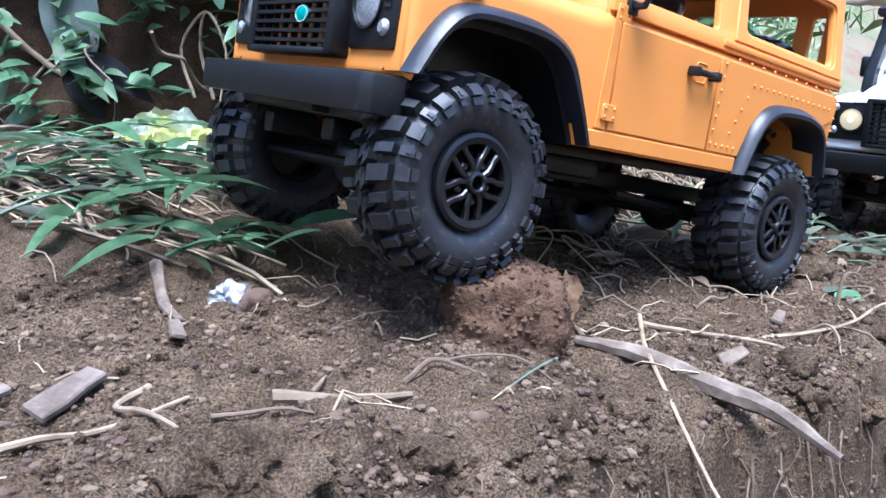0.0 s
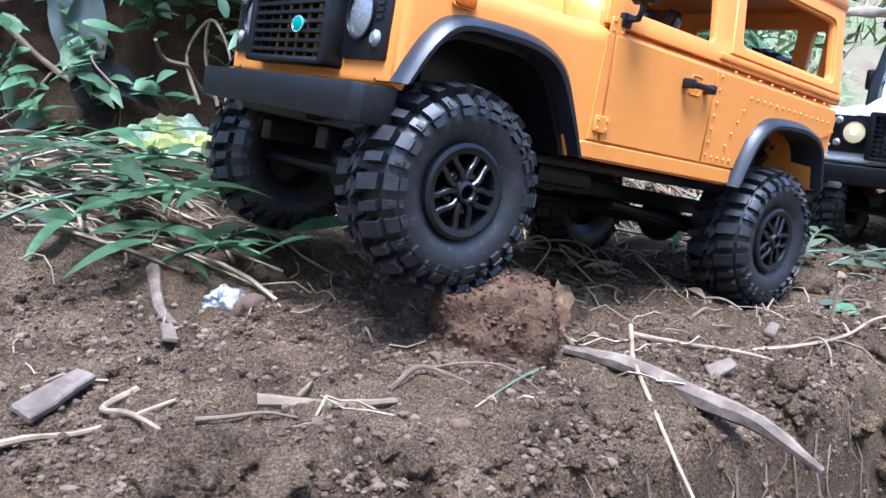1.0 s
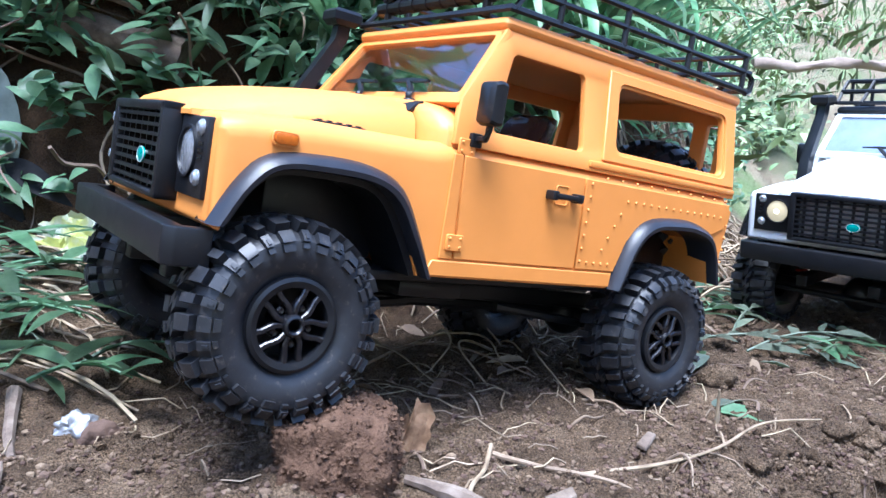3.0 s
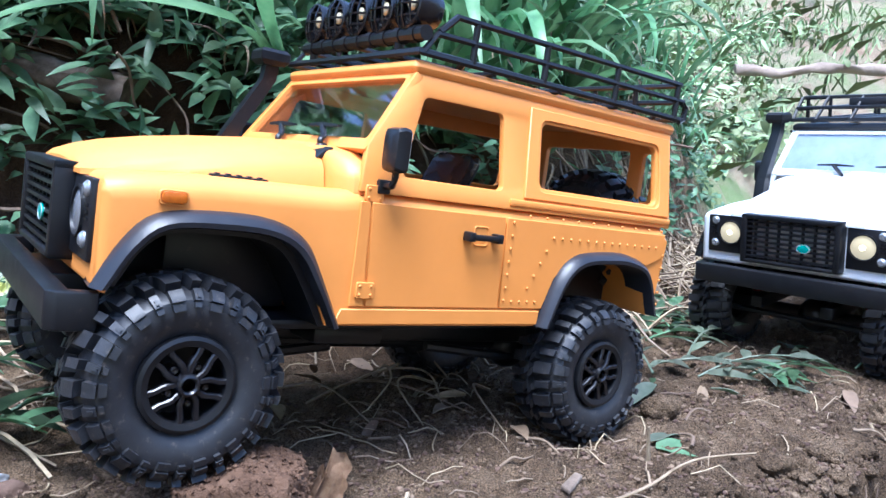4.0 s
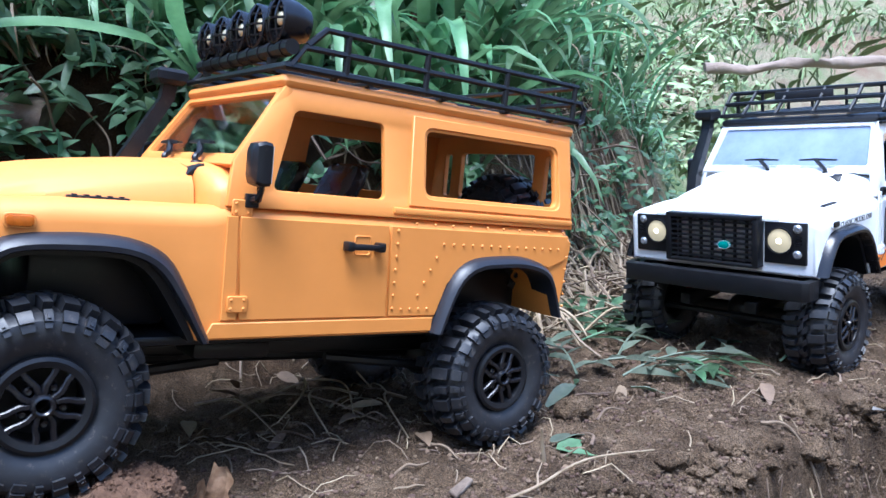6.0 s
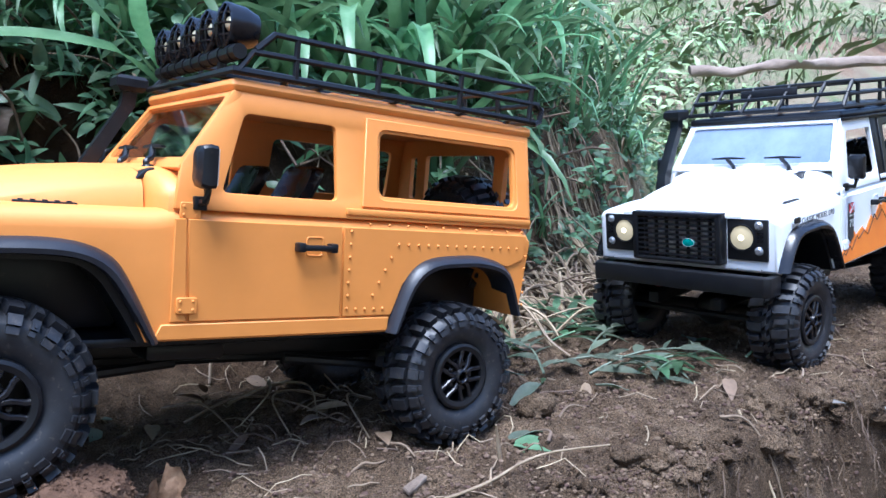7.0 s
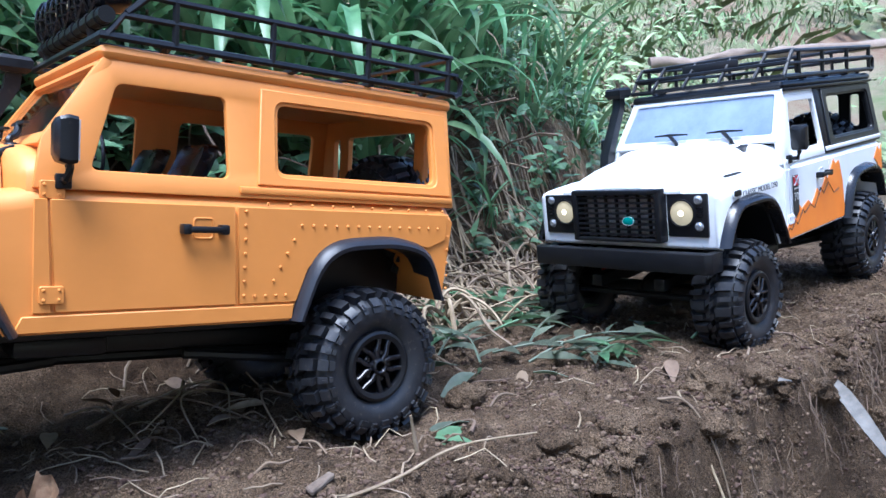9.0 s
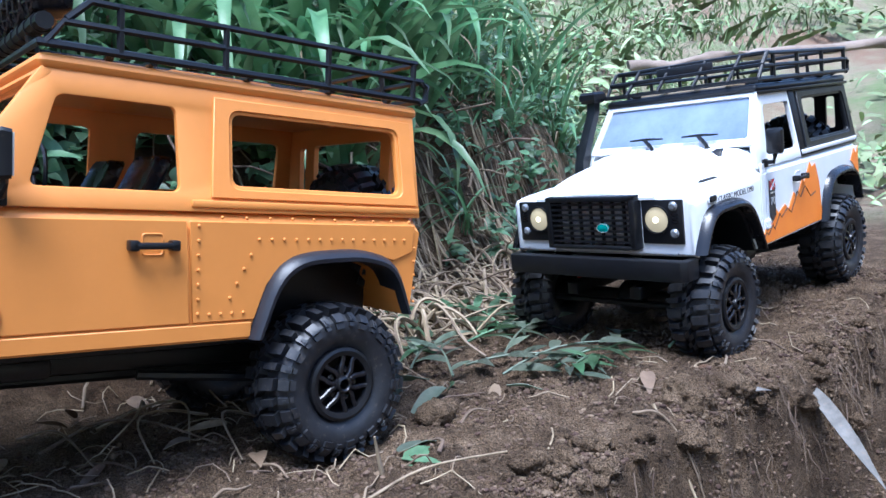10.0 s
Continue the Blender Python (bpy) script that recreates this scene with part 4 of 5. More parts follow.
yellow, _, _ = truck("model_truck", pose(0.1251, 0.4285, 0.0310, 0, -7.23, -142.16), tilt_about(0.1, 1.5, -2.2, 0.0026),
                     ORANGE, ORANGE, FLARE, ORANGE, GLASS, False, "orange off-road model truck with roof rack, one wheel on a clod")
white, WB, WP = truck("model_truck", pose(0.5029, 0.6697, 0.0552, -0.93, 5.85, -139.0), tilt_about(0.1, -0.56, -0.13, 0.0018),
                      WHITE, TAN, GLOSS, BLACK, GLASS_SKY, True, "white off-road model truck with orange mountain decals, headlamps lit")

# ---- decals of the white truck ----
for s in (1, -1):
    peaks = [(0.1500, 0.0225), (0.1480, 0.0300), (0.1450, 0.0262), (0.1400, 0.0335), (0.1375, 0.0300), (0.1320, 0.0360), (0.1290, 0.0330), (0.1230, 0.0430), (0.1195, 0.0395),
             (0.1080, 0.0440), (0.1020, 0.0400), (0.0920, 0.0500), (0.0860, 0.0460), (0.0760, 0.0570), (0.0720, 0.0545), (0.0610, 0.0675), (0.0575, 0.0635), (0.0505, 0.0655), (0.0440, 0.0500), (0.0410, 0.0290), (0.0425, 0.0225)]
    WP("mountain_decal", flat_plate(peaks, [], s, SIDE + 0.0008, 0.0004), DECAL, "orange mountain range decal")
    WP("mountain_decal", flat_plate([(-0.0330, 0.0540), (-0.0250, 0.0590), (-0.0330, 0.0680), (-0.0380, 0.0630), (-0.0420, 0.0690), (-0.0432, 0.0400), (-0.0380, 0.0480)], [], s, SIDE + 0.0008, 0.0004), DECAL)
    line = [(0.1460, 0.0255), (0.1400, 0.0300), (0.1370, 0.0280), (0.1300, 0.0335), (0.1270, 0.0300), (0.1180, 0.0390), (0.1150, 0.0360), (0.1050, 0.0410), (0.0980, 0.0370), (0.0860, 0.0500), (0.0810, 0.0450), (0.0720, 0.0520), (0.0620, 0.0430), (0.0520, 0.0450)]
    WP("decal_line", tube([(x, s * (SIDE + 0.0008), z) for x, z in line], 0.00035, 4), DECAL_DARK)
    WP("shield_decal", flat_plate([(0.1290, 0.0360), (0.1330, 0.0395), (0.1330, 0.0640), (0.1245, 0.0640), (0.1245, 0.0395)], [], s, SIDE + 0.0012, 0.0004), DECAL_DARK, "dark shield decal with a red flag panel")
    WP("shield_panel", flat_plate([(0.1328, 0.0570), (0.1328, 0.0638), (0.1247, 0.0638), (0.1247, 0.0570)], [], s, SIDE + 0.0015, 0.0003), DECAL_RED)
    for a, c in (((0.1328, 0.0570), (0.1247, 0.0638)), ((0.1247, 0.0570), (0.1328, 0.0638))):
        WP("shield_stripe", tube([(a[0], s * (SIDE + 0.0015), a[1]), (c[0], s * (SIDE + 0.0015), c[1])], 0.0005, 4), SILVER)
    WP("shield_bar", flat_plate([(0.1322, 0.0545), (0.1322, 0.0556), (0.1253, 0.0556), (0.1253, 0.0545)], [], s, SIDE + 0.0015, 0.0003), SILVER)
    turn = Matrix(((-s, 0, 0, 0), (0, 0, s, 0), (0, 1, 0, 0), (0, 0, 0, 1)))
    WP("shield_number", moved(lettering("70", 0.0075), Matrix.Translation((0.1288, s * (SIDE + 0.0014), 0.0470)) @ turn), SILVER)
    WP("wing_lettering", moved(lettering("CLASSIC MODEL D90", 0.0052), Matrix.Translation((0.1800, s * (SIDE + 0.0004), 0.0600)) @ turn), DECAL_DARK)
    WP("wing_mark", flat_plate([(0.2110, 0.0602), (0.2100, 0.0628), (0.2065, 0.0618), (0.2085, 0.0598)], [], s, SIDE + 0.0006, 0.0003), SILVER)
    WP("tail_reflector", box(-0.0365, -0.0345, min(s * 0.040, s * 0.064), max(s * 0.040, s * 0.064), 0.0420, 0.0475, 0.0005), RED)
WP("bonnet_print", flat_plate([(0, 0), (0.018, 0.0004), (0.020, 0.0016), (0.002, 0.0014)], [], 1, 0, 0.0002), DECAL_RED).matrix_local = WB @ Matrix.Translation((0.1570, 0.012, 0.0918)) @ pose(0, 0, 0, 90, 0, 90)

# ---- plants ----


def blade_mesh(length, width, droop, seed):
    rnd = random.Random(seed)
    b = bmesh.new()
    n = 9
    rows = []
    ang = rnd.uniform(1.15, 1.4)
    x = z = 0.0
    sway = rnd.uniform(-0.15, 0.15)
    for i in range(n + 1):
        k = i / n
        w = width * (0.55 + 0.45 * math.sin(min(1, k * 1.6) * 1.57)) * (1 - k ** 3.2) + 0.0002
        yo = sway * length * k * k
        rows.append([b.verts.new((x, yo - w / 2, z + w * 0.22)), b.verts.new((x, yo, z)), b.verts.new((x, yo + w / 2, z + w * 0.22))])
        ang -= droop * (0.35 + 1.3 * k) / n
        x += length / n * math.cos(ang)
        z += length / n * math.sin(ang)
    for A, C in zip(rows, rows[1:]):
        for j in (0, 1):
            b.faces.new((A[j], A[j + 1], C[j + 1], C[j]))
    return b


def leaf_into(b, base, out, up, length, width, curl=0.3, n=5):
    """One pointed oval leaf with a folded midrib."""
    out, up = Vector(out).normalized(), Vector(up).normalized()
    side = out.cross(up).normalized()
    up = side.cross(out).normalized()
    rows = []
    for i in range(n + 1):
        k = i / n
        w = width * math.sin(math.pi * min(1.0, 0.06 + 0.94 * k) ** 0.8) * 0.5 + 0.00012
        c = Vector(base) + out * (length * k) - up * (curl * length * k * k)
        rows.append((b.verts.new(c - side * w + up * w * 0.25), b.verts.new(c), b.verts.new(c + side * w + up * w * 0.25)))
    for A, C in zip(rows, rows[1:]):
        for j in (0, 1):
            b.faces.new((A[j], A[j + 1], C[j + 1], C[j]))
    return b


rng = random.Random(11)
BLADES = [mesh_of(blade_mesh(rng.uniform(0.13, 0.28), rng.uniform(0.0085, 0.0175), rng.uniform(1.2, 3.0), i), "blade", GRASS, 60) for i in range(16)]
THIN = [mesh_of(blade_mesh(rng.uniform(0.10, 0.22), rng.uniform(0.0035, 0.0070), rng.uniform(1.0, 2.8), 40 + i), "blade", GRASS, 60) for i in range(8)]
DRYB = [mesh_of(blade_mesh(rng.uniform(0.08, 0.17), rng.uniform(0.0025, 0.0045), rng.uniform(2.6, 4.2), 60 + i), "dry_blade", STRAW, 60) for i in range(6)]


def clump(x, y, n, size, kinds, dry=3, face=None):
    z = ground_z(x, y) + 0.012
    c = new("grass_clump")
    c.matrix_world = pose(x, y, z - 0.01)
    tagged(c, "clump of long arching green grass blades on the bank", "grass", group="grass on the bank")
    for i in range(n + dry):
        me = rng.choice(kinds if i < n else DRYB)
        o = new(me.name.split(".")[0], me)
        o.parent = c
        a = rng.uniform(0, 360) if face is None else face + rng.gauss(0, 55)
        o.matrix_local = pose(rng.gauss(0, 0.007), rng.gauss(0, 0.007), 0, rng.gauss(0, 12), rng.gauss(0, 16), a) @ Matrix.Scale(size * rng.uniform(0.7, 1.2), 4)
    return c


for x, s, n, size, kinds in (
        (-0.27, 0.13, 12, 0.8, BLADES), (-0.20, 0.16, 14, 0.9, BLADES), (-0.13, 0.17, 16, 0.95, BLADES), (-0.06, 0.12, 16, 0.85, BLADES), (-0.03, 0.17, 20, 1.0, BLADES), (0.02, 0.10, 18, 0.9, BLADES),
        (0.05, 0.16, 22, 1.05, BLADES), (0.09, 0.09, 22, 0.95, BLADES), (0.12, 0.13, 26, 1.05, BLADES), (0.155, 0.075, 26, 0.95, BLADES), (0.175, 0.15, 26, 1.1, BLADES), (0.21, 0.10, 22, 0.9, BLADES),
        (0.23, 0.18, 22, 1.0, BLADES), (0.27, 0.13, 16, 0.8, THIN), (0.30, 0.20, 18, 1.0, THIN), (0.33, 0.10, 16, 0.9, THIN), (0.36, 0.22, 18, 1.1, THIN), (0.40, 0.15, 16, 1.0, THIN),
        (0.00, 0.25, 20, 1.1, BLADES), (0.08, 0.26, 22, 1.1, BLADES), (0.16, 0.26, 22, 1.1, BLADES), (-0.10, 0.26, 18, 1.1, BLADES), (-0.20, 0.27, 16, 1.0, BLADES), (0.25, 0.30, 18, 1.1, THIN),
        (0.135, 0.03, 12, 0.65, THIN), (0.19, 0.03, 12, 0.6, THIN), (0.26, 0.04, 12, 0.6, THIN), (0.44, 0.10, 14, 1.1, THIN), (0.48, 0.22, 14, 1.2, THIN), (-0.30, 0.24, 14, 1.0, BLADES), (0.32, 0.34, 16, 1.2, THIN)):
    clump(x, bank_foot(x) + s, n, size, kinds, 4 if s < 0.12 else 2, -90)

for x, s, n, size in ((-0.44, 0.06, 12, 0.75), (-0.40, 0.09, 14, 0.85), (-0.36, 0.055, 12, 0.7), (-0.32, 0.085, 14, 0.8), (-0.285, 0.05, 12, 0.65), (-0.25, 0.08, 14, 0.8), (-0.215, 0.055, 12, 0.6), (-0.18, 0.08, 14, 0.75),
                      (-0.145, 0.06, 12, 0.65), (-0.11, 0.085, 14, 0.75), (-0.075, 0.065, 12, 0.65), (-0.04, 0.09, 14, 0.75), (-0.23, 0.11, 14, 0.9), (-0.16, 0.115, 14, 0.9), (-0.09, 0.12, 14, 0.85), (-0.30, 0.12, 14, 0.9)):
    clump(x, bank_foot(x) + s, n, size, THIN if n == 12 else BLADES, 3, -90)

# one wide strap leaf that arches out of the bank
sl = new("strap_leaf_plant")
sl.matrix_world = pose(-0.039, 0.507, 0.199) @ Matrix.Scale(0.93, 4)
tagged(sl, "broad arching strap leaf of a bank plant", "plant")


def strap(points, width):
    """A long folded leaf along a curve, widest in its middle."""
    b = bmesh.new()
    pts = catmull(points, 6)
    rows = []
    for i, p in enumerate(pts):
        k = i / (len(pts) - 1)
        along = (pts[min(i + 1, len(pts) - 1)] - pts[max(i - 1, 0)]).normalized()
        side = along.cross(Vector((0.1, -0.55, 0.83))).normalized()
        w = width * 0.5 * (0.45 + 0.55 * math.sin(math.pi * min(1, 0.15 + 0.7 * k))) * (1 - k ** 4) + 0.0002
        rows.append((b.verts.new(p - side * w + Vector((0, 0, w * 0.3))), b.verts.new(p), b.verts.new(p + side * w + Vector((0, 0, w * 0.3)))))
    for A, C in zip(rows, rows[1:]):
        for q in (0, 1):
            b.faces.new((A[q], A[q + 1], C[q + 1], C[q]))
    return b


emit("strap_leaf", strap([(0.012, 0.060, -0.012), (0, 0, 0.012), (-0.012, -0.020, 0.020), (-0.053, -0.045, 0.025), (-0.090, -0.065, 0.020), (-0.126, -0.080, 0.008), (-0.158, -0.090, -0.012)], 0.017), GRASS, sl, angle=60)
emit("strap_leaf", strap([(0.012, 0.060, -0.012), (0.010, -0.005, 0.030), (0.020, -0.040, 0.050), (0.030, -0.070, 0.045)], 0.012), GRASS, sl, angle=60)
emit("strap_leaf", strap([(0.012, 0.060, -0.012), (-0.010, -0.005, 0.035), (-0.035, -0.030, 0.065), (-0.060, -0.050, 0.075)], 0.012), GRASS, sl, angle=60)


def undergrowth(name, count, region, size, mat, label, stems=True):
    """Small leaves on short stems, too many to count."""
    b = bmesh.new()
    made = 0
    while made < count:
        x, s = rng.uniform(*region[0]), rng.uniform(*region[1])
        y = bank_foot(x) + s
        if noise.noise(Vector((x, y, 0.5)) * 9) < -0.12:
            continue
        z = ground_z(x, y)
        if z < region[2]:
            continue
        d = Vector((rng.gauss(0, 0.6), rng.gauss(-0.55, 0.5), rng.uniform(0.5, 1.0))).normalized()
        L = rng.uniform(0.02, 0.07) * size
        tip = Vector((x, y, z)) + d * L
        k = rng.randint(4, 9)
        for i in range(k):
            q = Vector((x, y, z)) + d * L * (0.35 + 0.65 * i / k)
            o = Vector((rng.gauss(0, 1), rng.gauss(-0.3, 1), rng.gauss(0.15, 0.5)))
            leaf_into(b, q, o, (rng.gauss(0, 0.4), rng.gauss(-0.5, 0.4), 1), rng.uniform(0.007, 0.019) * size, rng.uniform(0.004, 0.009) * size, rng.uniform(0.1, 0.6), 4)
            made += 1
    ob = emit(name, b, mat, angle=60, recalc=False)
    tagged(ob, label, "plants", kind="stuff")


undergrowth("undergrowth", 5200, ((-0.45, 0.10), (0.01, 0.36), 0.115), 1.45, LEAF, "tangle of small dark green leaves on the bank")
undergrowth("undergrowth", 3600, ((0.10, 0.62), (0.01, 0.40), 0.02), 1.15, LEAF, "tangle of small green leaves on the bank")
undergrowth("undergrowth", 1300, ((-0.40, 0.03), (0.0, 0.14), 0.055), 1.3, LEAF, "sparse green leaves low on the dark bank")
undergrowth("undergrowth", 2600, ((-0.45, 0.02), (0.05, 0.30), 0.10), 1.25, LEAF, "dense green leaves over the dark bank")
undergrowth("far_undergrowth", 1500, ((0.35, 1.3), (0.15, 1.1), 0.1), 1.7, FARLEAF, "sunlit green plants further up the slope")


def hanging_growth(count):
    """Leafy shoots that stand out from the upper face of the bank."""
    b = bmesh.new()
    for i in range(count):
        x = rng.uniform(-0.46, 0.03)
        s = rng.uniform(0.030 if x > -0.15 else 0.062, 0.16)
        y = bank_foot(x) + s
        p = Vector((x, y - 0.004, ground_z(x, y) + 0.004))
        d = Vector((rng.gauss(0, 0.6), rng.gauss(-1.0, 0.4), rng.uniform(0.0, 0.9))).normalized()
        L = rng.uniform(0.03, 0.075)
        for k in range(rng.randint(5, 8)):
            q = p + d * L * (0.3 + 0.1 * k)
            leaf_into(b, q, (rng.gauss(0, 1), rng.gauss(-0.5, 0.7), rng.gauss(0.1, 0.5)), (rng.gauss(0, 0.4), rng.gauss(-0.4, 0.4), 1), rng.uniform(0.014, 0.034), rng.uniform(0.005, 0.012), rng.uniform(0.1, 0.5), 5)
    tagged(emit("bank_shoots", b, LEAF, angle=60, recalc=False), "leafy green shoots hanging from the upper bank", "plants", kind="stuff")


hanging_growth(330)


def far_foliage():
    b = bmesh.new()
    for i in range(700):
        a, d = rng.uniform(-25, 60), rng.uniform(1.9, 6.5)
        x, y = d * math.sin(radians(a)), d * math.cos(radians(a))
        if noise.noise(Vector((x, y, 3.0)) * 1.3) < -0.05:
            continue
        z = height(x, y)
        r = rng.uniform(0.06, 0.18) * (0.5 + d / 4)
        for k in range(26):
            q = Vector((x + rng.gauss(0, r * 0.6), y + rng.gauss(0, r * 0.6), z + abs(rng.gauss(0, r * 0.5))))
            leaf_into(b, q, (rng.gauss(0, 1), rng.gauss(-0.4, 1), rng.gauss(0.4, 0.6)), (rng.gauss(0, 0.4), -0.4, 1), rng.uniform(0.02, 0.05) * (0.5 + d / 3), rng.uniform(0.008, 0.02) * (0.5 + d / 3), 0.4, 3)
    tagged(emit("far_foliage", b, FARLEAF, angle=60, recalc=False), "bright foliage on the distant slope", "plants", kind="stuff")


far_foliage()

b = bmesh.new()
for i in range(9000):
    a, d = rng.uniform(8, 48), 1.0 + 3.2 * rng.random() ** 1.5
    x, y = d * math.sin(radians(a)), d * math.cos(radians(a))
    if y < bank_foot(x) + 0.15:
        continue
    z, h = height(x, y) - 0.01, rng.uniform(0.02, 0.06) * (0.6 + d / 3)
    o = Vector((rng.gauss(0, 0.4), rng.gauss(-0.2, 0.4), 1)) * h
    w = Vector((rng.gauss(0, 1), rng.gauss(0, 1), 0)).normalized() * h * 0.05
    q = Vector((x, y, z))
    vs = [b.verts.new(c) for c in (q - w, q + w, q + o * 0.6 + w * 0.7, q + o + Vector((o.x, o.y, -0.25 * h)), q + o * 0.6 - w * 0.7)]
    b.faces.new(vs)
tagged(emit("far_grass", b, FARLEAF, angle=60, recalc=False), "thin sunlit grass on the distant slope", "grass", kind="stuff")

b = bmesh.new()
for i in range(260):
    x = rng.uniform(-0.45, 0.30)
    y = bank_foot(x) + rng.uniform(-0.01, 0.22)
    p = Vector((x, y, ground_z(x, y)))
    pts = [p]
    d = Vector((rng.gauss(0, 0.8), rng.gauss(-0.35, 0.3), rng.gauss(0.3, 0.7)))
    for k in range(5):
        d += Vector((rng.gauss(0, 0.3), rng.gauss(-0.05, 0.2), rng.gauss(-0.15, 0.3)))
        pts.append(pts[-1] + d.normalized() * rng.uniform(0.012, 0.026))
    tube(catmull(pts, 3), rng.uniform(0.0005, 0.0014), 4, bm=b)
tagged(emit("bank_stems", b, TWIG, recalc=False), "bare brown stems and roots hanging on the bank", "stems", kind="stuff")

# ---- dry roots, straw and crumbs ----


def strand(p, a, length, bend, lift, n=7):
    pts = []
    x, y = p
    for i in range(n):
        k = i / (n - 1)
        z = ground_z(x, y) + lift * math.sin(k * math.pi) + 0.0008
        pts.append((x, y, z))
        a += bend / n
        x += math.cos(a) * length / (n - 1)
        y += math.sin(a) * length / (n - 1)
    return pts


b = bmesh.new()
for i in range(420):
    x = rng.uniform(0.06, 0.50)
    y = bank_foot(x) + rng.gauss(-0.02, 0.045)
    a = rng.uniform(0, 6.28)
    tube(strand((x, y), a, rng.uniform(0.03, 0.10), rng.gauss(0, 2.0), rng.uniform(0.002, 0.022)), rng.uniform(0.0005, 0.0012), 4, bm=b)
tagged(emit("dry_roots", b, STRAW, recalc=False), "tangle of dry straw and roots along the foot of the bank", "straw", kind="stuff")

b = bmesh.new()
for i in range(130):
    x = rng.uniform(0.17, 0.33)
    y = bank_foot(x) + rng.gauss(-0.075, 0.035)
    tube(catmull(strand((x, y), rng.gauss(2.4, 0.8), rng.uniform(0.04, 0.11), rng.gauss(0, 1.3), rng.uniform(0.004, 0.030), 6), 3), rng.uniform(0.0010, 0.0021), 5, bm=b, taper=lambda k: 1 - 0.5 * k)
tagged(emit("root_heap", b, STRAW, recalc=False), "heap of thick pale dry roots and stalks below the bank", "roots", kind="stuff")

b = bmesh.new()
for i in range(95):
    x = rng.uniform(-0.32, -0.10)
    y = rng.uniform(0.315, bank_foot(x) - 0.005)
    tube(strand((x, y), rng.gauss(-0.1, 0.5), rng.uniform(0.03, 0.09), rng.gauss(0, 0.6), rng.uniform(0.001, 0.006), 5), rng.uniform(0.0004, 0.0012), 4, bm=b)
tagged(emit("straw_mat", b, STRAW, recalc=False), "matted pale dry straw among the sprigs", "straw", kind="stuff")

b = bmesh.new()
for i in range(520):
    x = rng.uniform(-0.24, 0.60)
    y = rng.uniform(lip(x) + 0.004, bank_foot(x))
    if i % 7 == 0:
        x, y = rng.uniform(0.0, 0.20), rng.uniform(0.33, 0.50)
    elif i % 5 == 1:
        x, y = rng.uniform(-0.28, -0.06), rng.uniform(0.31, 0.46)
    tube(strand((x, y), rng.uniform(0, 6.28), rng.uniform(0.006, 0.030), rng.gauss(0, 1.4), rng.uniform(0, 0.004), 5), rng.uniform(0.0002, 0.00045), 4, bm=b)
tagged(emit("straw_bits", b, STRAW, recalc=False), "scattered bits of dry straw on the soil", "straw", kind="stuff")


b = bmesh.new()
for i in range(150):
    x = rng.uniform(-0.05, 0.55)
    y = lip(x) - rng.uniform(0.0, 0.012)
    p = Vector((x, y, ground_z(x, y) + 0.001))
    pts = [p]
    for k in range(4):
        pts.append(pts[-1] + Vector((rng.gauss(0, 0.35), -0.35 + rng.gauss(0, 0.15), -1.0)).normalized() * rng.uniform(0.004, 0.011))
    tube(pts, rng.uniform(0.0002, 0.0005), 4, bm=b, taper=lambda k: 1 - 0.7 * k)
tagged(emit("hanging_rootlets", b, TWIG, recalc=False), "fine rootlets hanging from the broken soil edge", "roots", kind="stuff")


def crumbs(name, count, mat, label, lo, hi, cliff):
    vs, fs = [], []
    base = bmesh.new()
    bmesh.ops.create_icosphere(base, subdivisions=1, radius=1.0)
    bv = [v.co.copy() for v in base.verts]
    bf = [[v.index for v in f.verts] for f in base.faces]
    base.free()
    for i in range(count):
        x = rng.uniform(-0.20, 0.60)
        if rng.random() < cliff:
            y = lip(x) - rng.uniform(-0.015, 0.05)
        else:
            y = rng.uniform(lip(x), min(bank_foot(x), lip(x) + 0.24))
        if noise.noise(Vector((x, y, 1.0)) * 18) < 0.0 and rng.random() < 0.75:
            continue
        r = lo * (hi / lo) ** (rng.random() ** 2.2)
        z = ground_z(x, y) + r * 0.25
        o = len(vs)
        sx, sy, sz = (rng.uniform(0.7, 1.3) for _ in range(3))
        for v in bv:
            k = rng.uniform(0.75, 1.2)
            vs.append((x + v.x * r * k * sx, y + v.y * r * k * sy, z + v.z * r * k * sz * 0.8))
        fs += [[o + j for j in f] for f in bf]
    me = bpy.data.meshes.new(name)
    me.from_pydata(vs, [], fs)
    me.materials.append(mat)
    tagged(new(name, me), label, "soil", kind="stuff")


crumbs("soil_crumbs", 60000, CRUMB, "crumbs and small clods of loose brown soil", 0.0003, 0.0017, 0.4)


crumbs("soil_lumps", 4200, SOIL, "coarse loose lumps of dry brown soil", 0.0010, 0.0030, 0.6)


def cliff_clods(count):
    """Torn lumps on the broken face below the lip."""
    b = bmesh.new()
    for i in range(count):
        x = rng.uniform(-0.10, 0.56)
        y = lip(x) - rng.uniform(-0.010, 0.045)
        r = rng.uniform(0.0025, 0.0062)
        join(b, blob((x, y, ground_z(x, y)), (r * rng.uniform(0.8, 1.4), r, r * rng.uniform(0.5, 0.9)), 0.85, 90 + i, 3, 210))
    tagged(emit("cliff_clods", b, SOIL, angle=80), "torn soil lumps on the broken terrace face", "soil", kind="stuff")


cliff_clods(150)


def lump(name, label, category, centre, size, mat, rough=0.5, seed=1.0, sub=4, freq=70):
    return tagged(emit(name, blob(centre, size, rough, seed, sub, freq), mat, angle=80), label, category)


